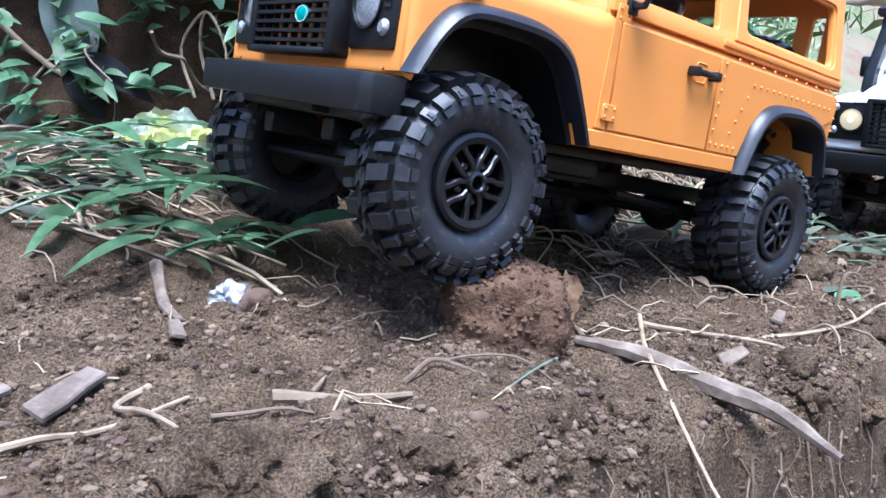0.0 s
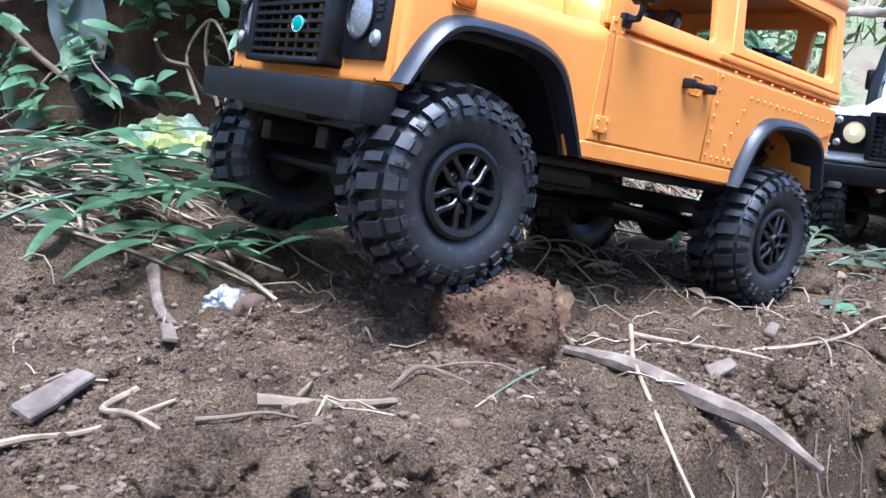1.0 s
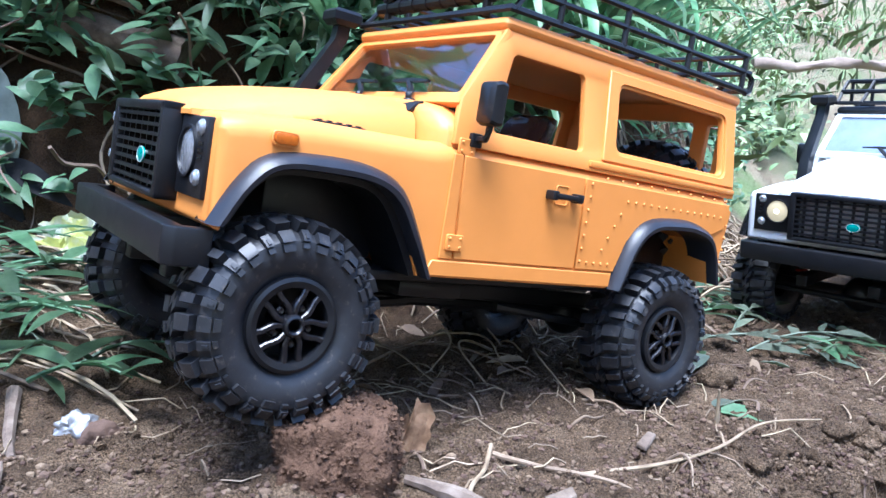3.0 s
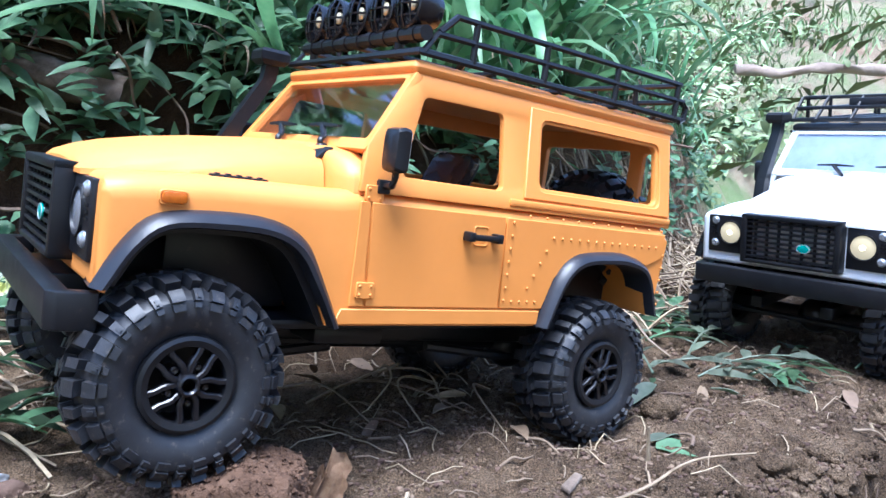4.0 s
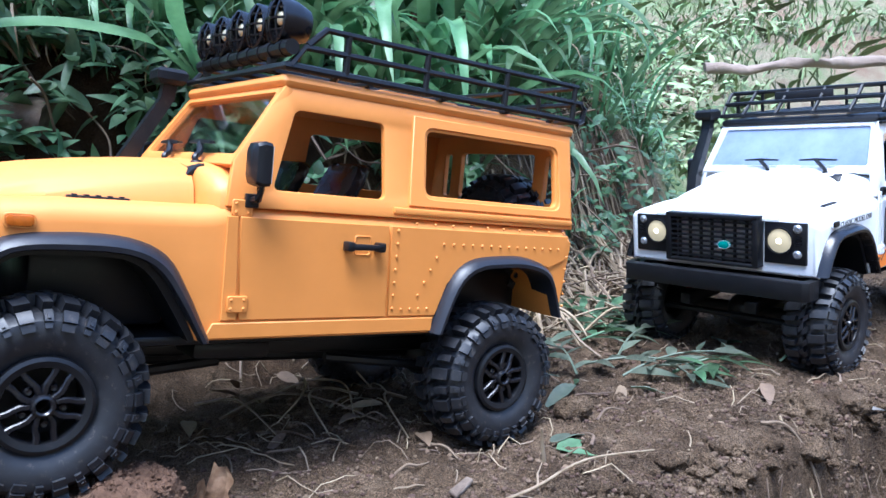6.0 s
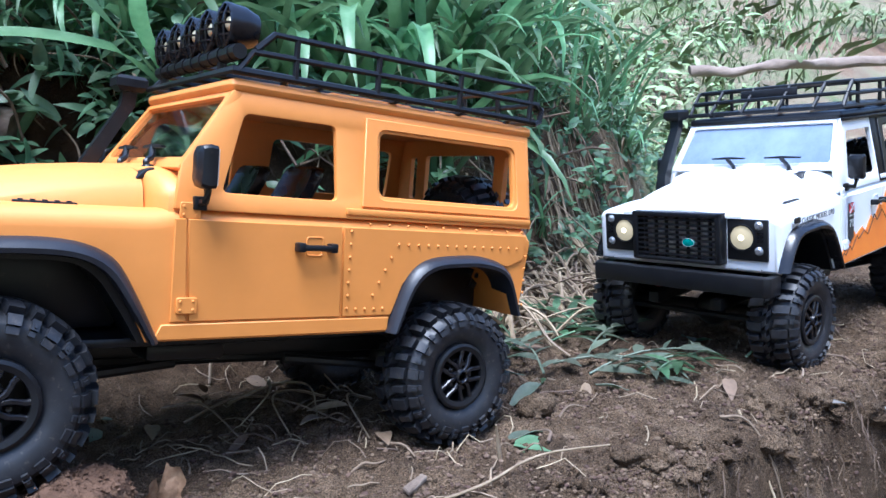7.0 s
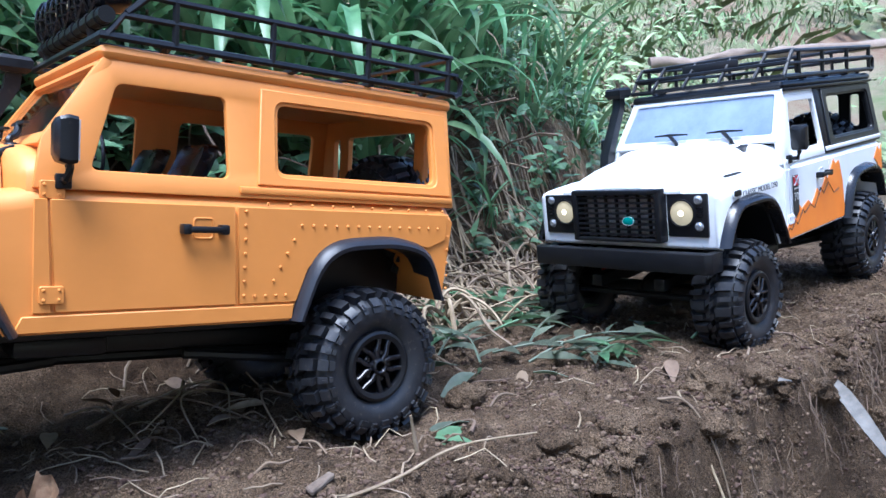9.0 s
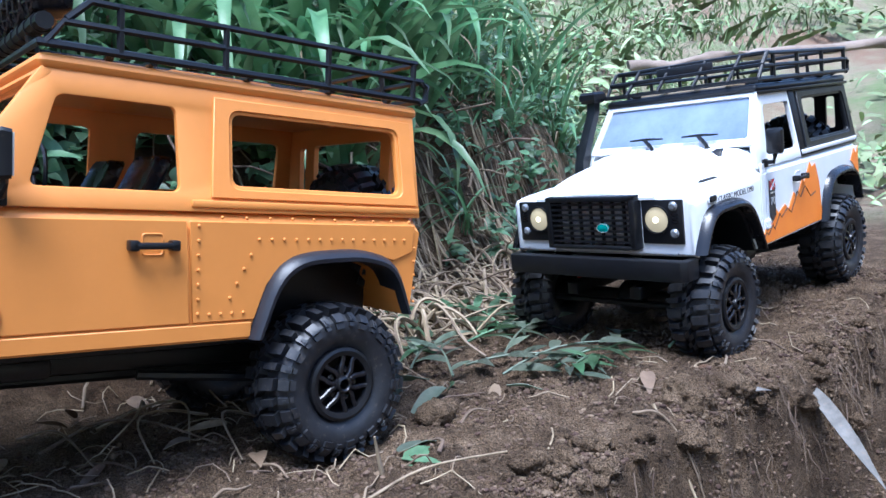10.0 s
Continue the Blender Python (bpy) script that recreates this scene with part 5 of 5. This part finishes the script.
# the clod under the wheel, narrower at its foot
cb = blob((0.0, 0.0, 0.0), (1, 1, 1), 0.0, 1, 5, 1)
for v in cb.verts:
    d = v.co.normalized()
    k = (max(abs(d.x), abs(d.y), abs(d.z))) ** -0.55
    q = Vector((d.x * 0.0215, d.y * 0.0205, d.z * 0.0210)) * k
    q.x *= 1.0 + 0.10 * d.z
    q += Vector(d) * (0.0030 * noise.fractal(q * 75 + Vector((4, 2, 9)), 0.8, 2.0, 5) + 0.0016 * (0.4 - noise.voronoi(q * 300)[0][0]))
    v.co = q + Vector((0.0270, 0.2590, 0.0060))
for v in cb.verts:
    hub = Vector((0.01173, 0.24613, 0.0566))
    axis = Vector((0.6135, -0.7897, 0.0))
    w = v.co - hub
    r = w - axis * w.dot(axis)
    if r.length < 0.0352 and -0.034 < w.dot(axis) < 0.006:
        v.co = hub + axis * w.dot(axis) + r.normalized() * 0.0352
gv2, gf2 = [], []
for v in list(cb.verts):
    for k in range(2):
        if rng.random() < 0.42 and v.co.z > -0.004:
            r, o = 0.0004 * (3.6 ** (rng.random() ** 2)), len(gv2)
            c = v.co + Vector((rng.gauss(0, 0.0006), rng.gauss(0, 0.0006), rng.gauss(0, 0.0006)))
            gv2 += [c + r * Vector(q) * rng.uniform(0.7, 1.3) for q in ((1, 0, 0), (-1, 0, 0), (0, 1, 0), (0, -1, 0), (0, 0, 1), (0, 0, -1))]
            gf2 += [[o + j for j in f] for f in ((0, 2, 4), (2, 1, 4), (1, 3, 4), (3, 0, 4), (2, 0, 5), (1, 2, 5), (3, 1, 5), (0, 3, 5))]
tagged(emit("soil_clod", cb, CLOD, angle=80), "reddish crumbling soil clod under the front tyre", "clod")
gme2 = bpy.data.meshes.new("clod_grains")
gme2.from_pydata(gv2, [], gf2)
gme2.materials.append(CLOD)
tagged(new("clod_grains", gme2), "loose reddish grains clinging to the clod", "soil", kind="stuff")
lump("soil_clod", "small dark soil clod beside the rear tyre", "clod", (0.214, 0.407, 0.004), (0.009, 0.008, 0.008), SOIL, 0.5, 3)
lump("soil_clod", "dark soil clod on the terrace edge", "clod", (-0.038, 0.150, 0.000), (0.018, 0.014, 0.009), SOIL, 0.4, 5, 5, 110)
lump("soil_clod", "grey-brown soil clod beside the foil", "clod", (-0.066, 0.272, 0.002), (0.008, 0.006, 0.006), CRUMB, 0.5, 7)
for i, (x, y, r) in enumerate(((0.34, 0.405, 0.014), (0.30, 0.375, 0.010), (0.37, 0.425, 0.012), (0.28, 0.36, 0.008), (0.42, 0.45, 0.013), (0.25, 0.345, 0.008), (0.13, 0.25, 0.007), (0.33, 0.385, 0.009), (0.395, 0.415, 0.012), (0.45, 0.49, 0.010), (0.06, 0.205, 0.006), (0.0, 0.172, 0.007))):
    lump("soil_clod", "lump of crumbling soil on the terrace edge", "clod", (x, y, ground_z(x, y)), (r, r * 0.8, r * 0.6), SOIL, 0.6, 10 + i, 4, 80)
lump("foil_ball", "crumpled scrap of silver foil on the soil", "foil", (-0.077, 0.277, 0.004), (0.0062, 0.0050, 0.0048), FOIL, 0.9, 2, 4, 160)
lump("stone", "small orange pebble beside a tyre", "stone", (0.370, 0.458, 0.0005), (0.005, 0.004, 0.003), CLOD, 0.3, 4, 3)
for i in range(5):
    x = rng.uniform(-0.16, 0.55)
    y = rng.uniform(lip(x) + 0.01, lip(x) + 0.15)
    r = rng.uniform(0.0018, 0.0050)
    lump("stone", "small grey stone on the soil", "stone", (x, y, ground_z(x, y) + r * 0.2), (r, r * rng.uniform(0.6, 1), r * 0.6), CRUMB, 0.35, 30 + i, 2, 120)
for i, (x, y, z, r) in enumerate(((0.47, 0.60, 0.012, 0.022), (0.50, 0.63, 0.012, 0.018), (0.44, 0.585, 0.008, 0.014))):
    lump("stone", "brown stone lying under the white truck", "stone", (x, y, z), (r, r * 0.8, r * 0.55), SOIL, 0.4, 60 + i, 3, 60)


def stick(label, pts, r, mat, taper=None, name="twig", flat=1.0):
    bm = tube(catmull(pts, 5), r, 7, taper=taper or (lambda k: 1 - 0.55 * k))
    for v in bm.verts:
        v.co += 0.18 * r * noise.noise_vector(v.co * 260)
    return tagged(emit(name, bm, mat), label, "twig")


def on(x, y, lift=0.0012):
    return (x, y, ground_z(x, y) + lift)


stick("long weathered grey stick lying on the terrace edge", [on(0.052, 0.252), on(0.072, 0.241, 0.003), on(0.092, 0.228, 0.003), (0.107, 0.213, -0.004), (0.119, 0.196, -0.010)], 0.0029, BARK, lambda k: 0.35 + 0.9 * math.sin(math.pi * min(1, k * 0.9 + 0.08)), "stick")
stick("pale forked twig that hangs over the edge", [on(0.083, 0.285, 0.004), on(0.080, 0.268, 0.003), on(0.074, 0.240, 0.003), (0.077, 0.212, -0.007), (0.084, 0.190, -0.022), (0.094, 0.183, -0.030)], 0.0010, STRAW)
stick("pale dry stalk on the soil", [on(0.080, 0.285), on(0.100, 0.272, 0.002), on(0.125, 0.262, 0.002), on(0.142, 0.257)], 0.0012, STRAW)
stick("long thin dry stalk on the soil", [on(0.115, 0.270), on(0.150, 0.282, 0.003), on(0.178, 0.302, 0.004), on(0.205, 0.325, 0.004), on(0.24, 0.345, 0.004)], 0.0009, STRAW)
stick("fresh green grass shoot with pale roots", [on(0.044, 0.241), on(0.034, 0.220, 0.004), on(0.024, 0.203)], 0.0006, LITTER)
for dx in (-0.003, 0.0, 0.003):
    stick("pale fine root of the shoot", [on(0.024, 0.203), on(0.022 + dx, 0.198)], 0.0005, STRAW)
stick("brown twig half sunk in the soil", [on(-0.041, 0.189), on(-0.022, 0.196, 0.002), on(-0.004, 0.206)], 0.0022, TWIG)
stick("bent pale straw on the soil", [on(-0.074, 0.190), on(-0.077, 0.176, 0.002), on(-0.066, 0.168, 0.002), on(-0.054, 0.162)], 0.0011, STRAW)
stick("long yellow straw on the soil", [on(-0.100, 0.140, 0.003), on(-0.086, 0.150, 0.002), on(-0.076, 0.166), on(-0.062, 0.186)], 0.0012, STRAW)
stick("short grey stick beside the plant", [on(-0.112, 0.296), on(-0.100, 0.272, 0.003), on(-0.087, 0.252)], 0.0030, BARK, name="stick")
stick("pale flat straw beside the plant", [on(-0.205, 0.342, 0.003), on(-0.185, 0.332, 0.003), on(-0.170, 0.325)], 0.0022, STRAW)
stick("thin pale straw beside the plant", [on(-0.215, 0.335), on(-0.17, 0.318, 0.002), on(-0.140, 0.313)], 0.0009, STRAW)
stick("dry stalk standing in front of the rear tyre", [on(0.188, 0.335, -0.003), (0.187, 0.332, 0.010), (0.186, 0.330, 0.019)], 0.0012, STRAW)
stick("curved thin root on the slope", [on(0.318, 0.392), on(0.332, 0.378, 0.002), on(0.346, 0.368, 0.003), on(0.350, 0.35, 0.003)], 0.0009, STRAW)
stick("long dry stalk leaning on the bank", [(-0.33, 0.46, 0.175), (-0.255, 0.47, 0.098), (-0.20, 0.475, 0.062), (-0.197, 0.455, 0.030)], 0.0022, STRAW)
stick("pale dry stalk against the bank", [(-0.34, 0.45, 0.14), (-0.30, 0.455, 0.115), (-0.27, 0.455, 0.100)], 0.0016, STRAW)
for k in range(2):
    stick("looped dry vine on the bank", [(-0.155 + 0.012 * k, 0.475, 0.075), (-0.165 + 0.012 * k, 0.48, 0.105), (-0.150, 0.482, 0.128), (-0.136, 0.476, 0.105), (-0.128 - 0.01 * k, 0.47, 0.070)], 0.0012, STRAW)
for pts in ([(0.035, 0.43), (0.06, 0.44), (0.085, 0.42), (0.095, 0.39)], [(0.02, 0.40), (0.045, 0.41), (0.075, 0.40), (0.11, 0.385)], [(0.05, 0.46), (0.06, 0.43), (0.065, 0.405), (0.055, 0.385)], [(0.09, 0.44), (0.075, 0.42), (0.07, 0.395), (0.085, 0.37)], [(0.0, 0.42), (0.03, 0.40), (0.06, 0.37)], [(0.12, 0.42), (0.11, 0.395), (0.125, 0.365)]):
    stick("thin dry root arching over the soil", [on(x, y, 0.002 + 0.010 * (0 < i < len(pts) - 1)) for i, (x, y) in enumerate(pts)], 0.0009, STRAW, name="root")
for i in range(28):
    x = rng.uniform(-0.20, 0.56)
    y = rng.uniform(lip(x) + 0.006, lip(x) + 0.2)
    L, a, bd = rng.uniform(0.012, 0.045), rng.uniform(-0.5, 1.6), rng.gauss(0, 0.8)
    stick("short dry twig on the soil", strand((x, y), a, L, bd, 0.002, 4), rng.uniform(0.0004, 0.0010), TWIG if i % 4 else STRAW)


def chip(label, x, y, rz, l, w, tilt=6):
    bm = soften(plate([(-l / 2, -w / 2), (l * 0.45, -w * 0.42), (l / 2, w * 0.35), (-l * 0.4, w / 2)], [], lambda u, v, k: (u, v, k), 0.0022), 0.0005, 1)
    bmesh.ops.subdivide_edges(bm, edges=bm.edges[:], cuts=2)
    for v in bm.verts:
        v.co += 0.0006 * noise.noise_vector(v.co * 150)
    tagged(emit("wood_chip", bm, BARK, xf=pose(x, y, ground_z(x, y) + 0.0005, tilt, -tilt, rz)), label, "wood chip")


chip("flat weathered wood chip on the soil", -0.113, 0.172, 70, 0.024, 0.010)
chip("flat weathered wood chip on the soil", -0.092, 0.181, 78, 0.026, 0.009)
chip("small grey wood chip on the soil", -0.083, 0.236, 118, 0.014, 0.005)
chip("small flat wood chip on the soil", 0.105, 0.245, 20, 0.012, 0.006, 20)
chip("thin wood chip on the soil", 0.15, 0.31, 60, 0.016, 0.005)
# the torn bark that stands beside the clod
bk = bmesh.new()
rows = []
for i in range(10):
    k = i / 9
    row = []
    for c in range(9):
        u = c / 4 - 1
        tall = 0.021 + 0.012 * noise.noise(Vector((u * 3.1, 4.0, 2.0))) - 0.006 * abs(u - 0.2)
        w = 0.0068 * (1 + 0.35 * noise.noise(Vector((k * 3.5, 0, 5))) * abs(u))
        row.append(bk.verts.new((w * u + 0.003 * k, 0.003 * math.cos(u * 1.5) + 0.0022 * noise.noise(Vector((u * 2, k * 3, 7))), tall * k)))
    rows.append(row)
for A, C in zip(rows, rows[1:]):
    for j in range(8):
        bk.faces.new((A[j], A[j + 1], C[j + 1], C[j]))
bmesh.ops.solidify(bk, geom=bk.faces[:], thickness=0.0012)
tagged(emit("bark_shard", bk, SHARD, xf=pose(0.0500, 0.284, -0.001, -4, 10, 20)), "torn brown bark shard standing beside the clod", "bark")


def loose_leaf(label, p, rx, ry, rz, l, w, mat, curl=0.2, cat="leaf"):
    bm = leaf_into(bmesh.new(), (0, 0, 0), (1, 0, 0), (0, 0, 1), l, w, curl, 8)
    bmesh.ops.subdivide_edges(bm, edges=bm.edges[:], cuts=1, use_grid_fill=True)
    for v in bm.verts:
        v.co.z += 0.10 * w * noise.noise(v.co * 140 + Vector((rz, 0, 0)))
    bmesh.ops.solidify(bm, geom=bm.faces[:], thickness=0.0003)
    return tagged(emit("loose_leaf", bm, mat, xf=pose(*p, rx, ry, rz), angle=60), label, cat)


def sprig(x, y, rz, n, L, mat, label, lift=0.004, big=1.0, rise=0.0):
    """A broken leafy stem lying on the ground."""
    g = new("leafy_sprig")
    g.matrix_world = pose(x, y, ground_z(x, y) + lift, 0, -rise, rz)
    tagged(g, label, "plant", group="leafy sprigs")
    bend = rng.uniform(-0.25, 0.25)
    pts = [Vector((L * i / 6, bend * L * (i / 6) ** 2, 0.006 * math.sin(i / 6 * 3.1))) for i in range(7)]
    part("stem", tube(pts, 0.0010 * big, 5, taper=lambda k: 1 - 0.6 * k), mat, g)
    for i in range(n):
        k = (i + 0.6) / n
        q = pts[min(6, int(k * 6))].lerp(pts[min(6, int(k * 6) + 1)], k * 6 % 1)
        sd = 1 if i % 2 else -1
        bm = leaf_into(bmesh.new(), q, (rng.uniform(0.4, 1.0), sd * rng.uniform(0.5, 1.0), rng.uniform(-0.05, 0.4)), (rng.gauss(0, 0.3), rng.gauss(0, 0.3), 1), rng.uniform(0.018, 0.034) * big, rng.uniform(0.0045, 0.0078) * big, rng.uniform(0.1, 0.5), 7)
        bmesh.ops.solidify(bm, geom=bm.faces[:], thickness=0.00025)
        part("leaf", bm, mat, g, angle=60)
    return g


GREEN_SPRIG, FADED_SPRIG = "green leafy sprig lying on the soil", "wilted grey-green leafy sprig lying on the soil"
for x, y, rz, n, L, mat, big in (
        (-0.150, 0.350, -50, 7, 0.080, LEAF, 1.3), (-0.110, 0.302, 8, 5, 0.045, LEAF, 1.2), (-0.100, 0.318, 40, 5, 0.045, LEAF, 1.2), (-0.175, 0.385, 10, 6, 0.06, LEAF, 1.1), (-0.215, 0.375, -30, 6, 0.06, LITTER, 1.0),
        (-0.20, 0.345, -70, 5, 0.05, LEAF, 0.9), (-0.15, 0.40, 160, 5, 0.06, LITTER, 1.0), (-0.24, 0.40, 20, 6, 0.06, LEAF, 1.0), (-0.13, 0.37, 200, 5, 0.05, LEAF, 0.9),
        (0.255, 0.475, 20, 8, 0.075, LITTER, 1.0), (0.235, 0.500, -10, 8, 0.08, LITTER, 1.0), (0.262, 0.520, 60, 7, 0.06, LITTER, 1.0), (0.225, 0.470, 100, 6, 0.05, LITTER, 0.9), (0.275, 0.490, -60, 6, 0.05, LITTER, 0.95),
        (0.285, 0.470, 0, 5, 0.045, LEAF, 1.05), (0.320, 0.470, 200, 4, 0.03, LEAF, 0.9), (0.360, 0.488, 10, 3, 0.03, LEAF, 0.9), (0.24, 0.55, 30, 8, 0.07, LEAF, 1.1), (0.27, 0.58, 110, 8, 0.07, LEAF, 1.1),
        (0.22, 0.53, 200, 7, 0.06, LEAF, 1.0), (0.28, 0.55, 80, 7, 0.06, LITTER, 1.1), (0.20, 0.50, 70, 6, 0.05, LITTER, 0.9), (0.25, 0.60, 60, 8, 0.08, LEAF, 1.2), (0.215, 0.57, 120, 7, 0.07, LEAF, 1.1), (0.29, 0.62, 100, 8, 0.08, LEAF, 1.2),
        (-0.165, 0.345, -20, 6, 0.07, LEAF, 1.3), (-0.20, 0.36, -10, 6, 0.07, LEAF, 1.3), (-0.235, 0.35, 5, 6, 0.07, LITTER, 1.3), (-0.18, 0.40, -15, 6, 0.07, LEAF, 1.3), (-0.13, 0.385, 5, 5, 0.06, LEAF, 1.25), (-0.215, 0.42, -5, 6, 0.07, LEAF, 1.3),
        (-0.155, 0.325, -60, 5, 0.05, LEAF, 1.2), (-0.118, 0.335, -75, 5, 0.05, LEAF, 1.25), (-0.19, 0.32, 30, 5, 0.06, LITTER, 1.2), (-0.25, 0.38, -40, 6, 0.07, LEAF, 1.3),
        (-0.09, 0.41, 80, 5, 0.05, LEAF, 1.0), (-0.12, 0.44, 60, 6, 0.05, LEAF, 1.1), (-0.24, 0.43, 60, 6, 0.06, LEAF, 1.0)):
    sprig(x, y, rz, n, L, mat, GREEN_SPRIG if mat is LEAF else FADED_SPRIG, 0.004, big, rng.uniform(0, 12))

loose_leaf("small green leaf beside the rear tyre", (0.196, 0.352, 0.002), 10, -8, -20, 0.022, 0.012, LEAF)
loose_leaf("small green leaf beside the rear tyre", (0.194, 0.356, 0.003), -8, -12, 30, 0.020, 0.010, LITTER)
loose_leaf("small green leaf beside the rear tyre", (0.200, 0.348, 0.001), 5, 5, -70, 0.014, 0.008, LEAF)
loose_leaf("long bleached dry leaf strip on the slope", (0.436, 0.470, -0.014), 14, 20, -92, 0.085, 0.0085, PALE, 0.1)
loose_leaf("bleached scrap of leaf on the soil", (0.372, 0.425, -0.003), 8, 0, 5, 0.022, 0.006, PALE, 0.1)
loose_leaf("pale scrap of leaf on the soil", (0.36, 0.43, -0.002), 8, 0, 80, 0.012, 0.004, STRAW, 0.1)
loose_leaf("long withered grey leaf hanging on the bank", (-0.232, 0.470, 0.158), 90, 84, 8, 0.092, 0.034, GREYLEAF, 0.06)
loose_leaf("blackened curled leaf on the bank", (-0.215, 0.462, 0.096), 62, 28, -8, 0.046, 0.016, BLACKLEAF, 0.25)
loose_leaf("blackened curled leaf on the bank", (-0.228, 0.462, 0.086), 66, 48, -10, 0.036, 0.015, BLACKLEAF, 0.25)
for i in range(34):
    x = rng.uniform(0.16, 0.36)
    y = rng.uniform(0.44, bank_foot(x) - 0.02)
    loose_leaf("wilted leaf among the straw", (x, y, ground_z(x, y) + 0.004), rng.gauss(0, 20), rng.gauss(0, 16), rng.uniform(0, 360), rng.uniform(0.018, 0.034), rng.uniform(0.006, 0.011), rng.choice((LITTER, LEAF, LITTER, DEADLEAF)), 0.3)
for i in range(26):
    x = rng.uniform(-0.26, 0.04)
    y = rng.uniform(max(0.34, lip(x) + 0.1), bank_foot(x))
    loose_leaf("fallen leaf on the soil", (x, y, ground_z(x, y) + 0.003), rng.gauss(0, 20), rng.gauss(0, 16), rng.uniform(0, 360), rng.uniform(0.014, 0.030), rng.uniform(0.005, 0.010), rng.choice((LITTER, LEAF, DEADLEAF)), 0.3)
for i in range(18):
    x = rng.uniform(0.0, 0.2)
    y = rng.uniform(0.36, 0.50)
    loose_leaf("brown dead leaf under the truck", (x, y, ground_z(x, y) + 0.003), rng.gauss(0, 25), rng.gauss(0, 25), rng.uniform(0, 360), rng.uniform(0.010, 0.022), rng.uniform(0.004, 0.008), rng.choice((DEADLEAF, STRAW, DEADLEAF)), 0.3)


def crumpled(name, label, p, size, mat, seed):
    bm = bmesh.new()
    bmesh.ops.create_grid(bm, x_segments=26, y_segments=18, size=1.0)
    for v in bm.verts:
        u, w = v.co.x, v.co.y
        h = noise.fractal(Vector((u * 1.7, w * 1.7, seed)), 0.7, 2.1, 4)
        v.co = Vector((u * size[0] * (1 + 0.15 * h), w * size[1] * (1 + 0.2 * noise.noise(Vector((u * 2, w * 2, seed + 4)))), size[2] * (0.6 * (1 - u * u) + 0.9 * h)))
    bmesh.ops.solidify(bm, geom=bm.faces[:], thickness=0.0003)
    tagged(emit(name, bm, mat, xf=pose(*p), angle=25), label, "wrapper")


crumpled("plastic_wrapper", "crumpled yellow and white plastic wrapper on the soil", (-0.160, 0.456, 0.046, 38, 0, 8), (0.036, 0.020, 0.012), WRAP, 2)
crumpled("plastic_wrapper", "torn dull red wrapper scrap on the soil", (-0.172, 0.440, 0.034, 30, 0, -10), (0.014, 0.010, 0.006), WRAP_RED, 6)

# weathered log lying along the bank
lg = tube(catmull([(-0.30, 0.520, 0.205), (-0.235, 0.512, 0.192), (-0.175, 0.508, 0.180), (-0.125, 0.512, 0.170)], 6), 0.017, 12, taper=lambda k: 1.05 - 0.25 * k)
for v in lg.verts:
    v.co += 0.006 * noise.noise_vector(v.co * 45) + 0.002 * noise.noise_vector(v.co * 160)
tagged(emit("rotten_log", lg, BARK, angle=60), "rotten grey-brown log lying along the bank", "log")

# distant log on the slope
lg = tube(catmull([(0.80, 1.98, 0.398), (0.98, 1.99, 0.404), (1.19, 2.00, 0.412), (1.7, 2.10, 0.445)], 8), 0.014, 12)
for v in lg.verts:
    v.co += 0.016 * noise.noise_vector(v.co * 9) + 0.008 * noise.noise_vector(v.co * 30)
tagged(emit("fallen_log", lg, FARWOOD), "pale fallen log across the slope", "log")
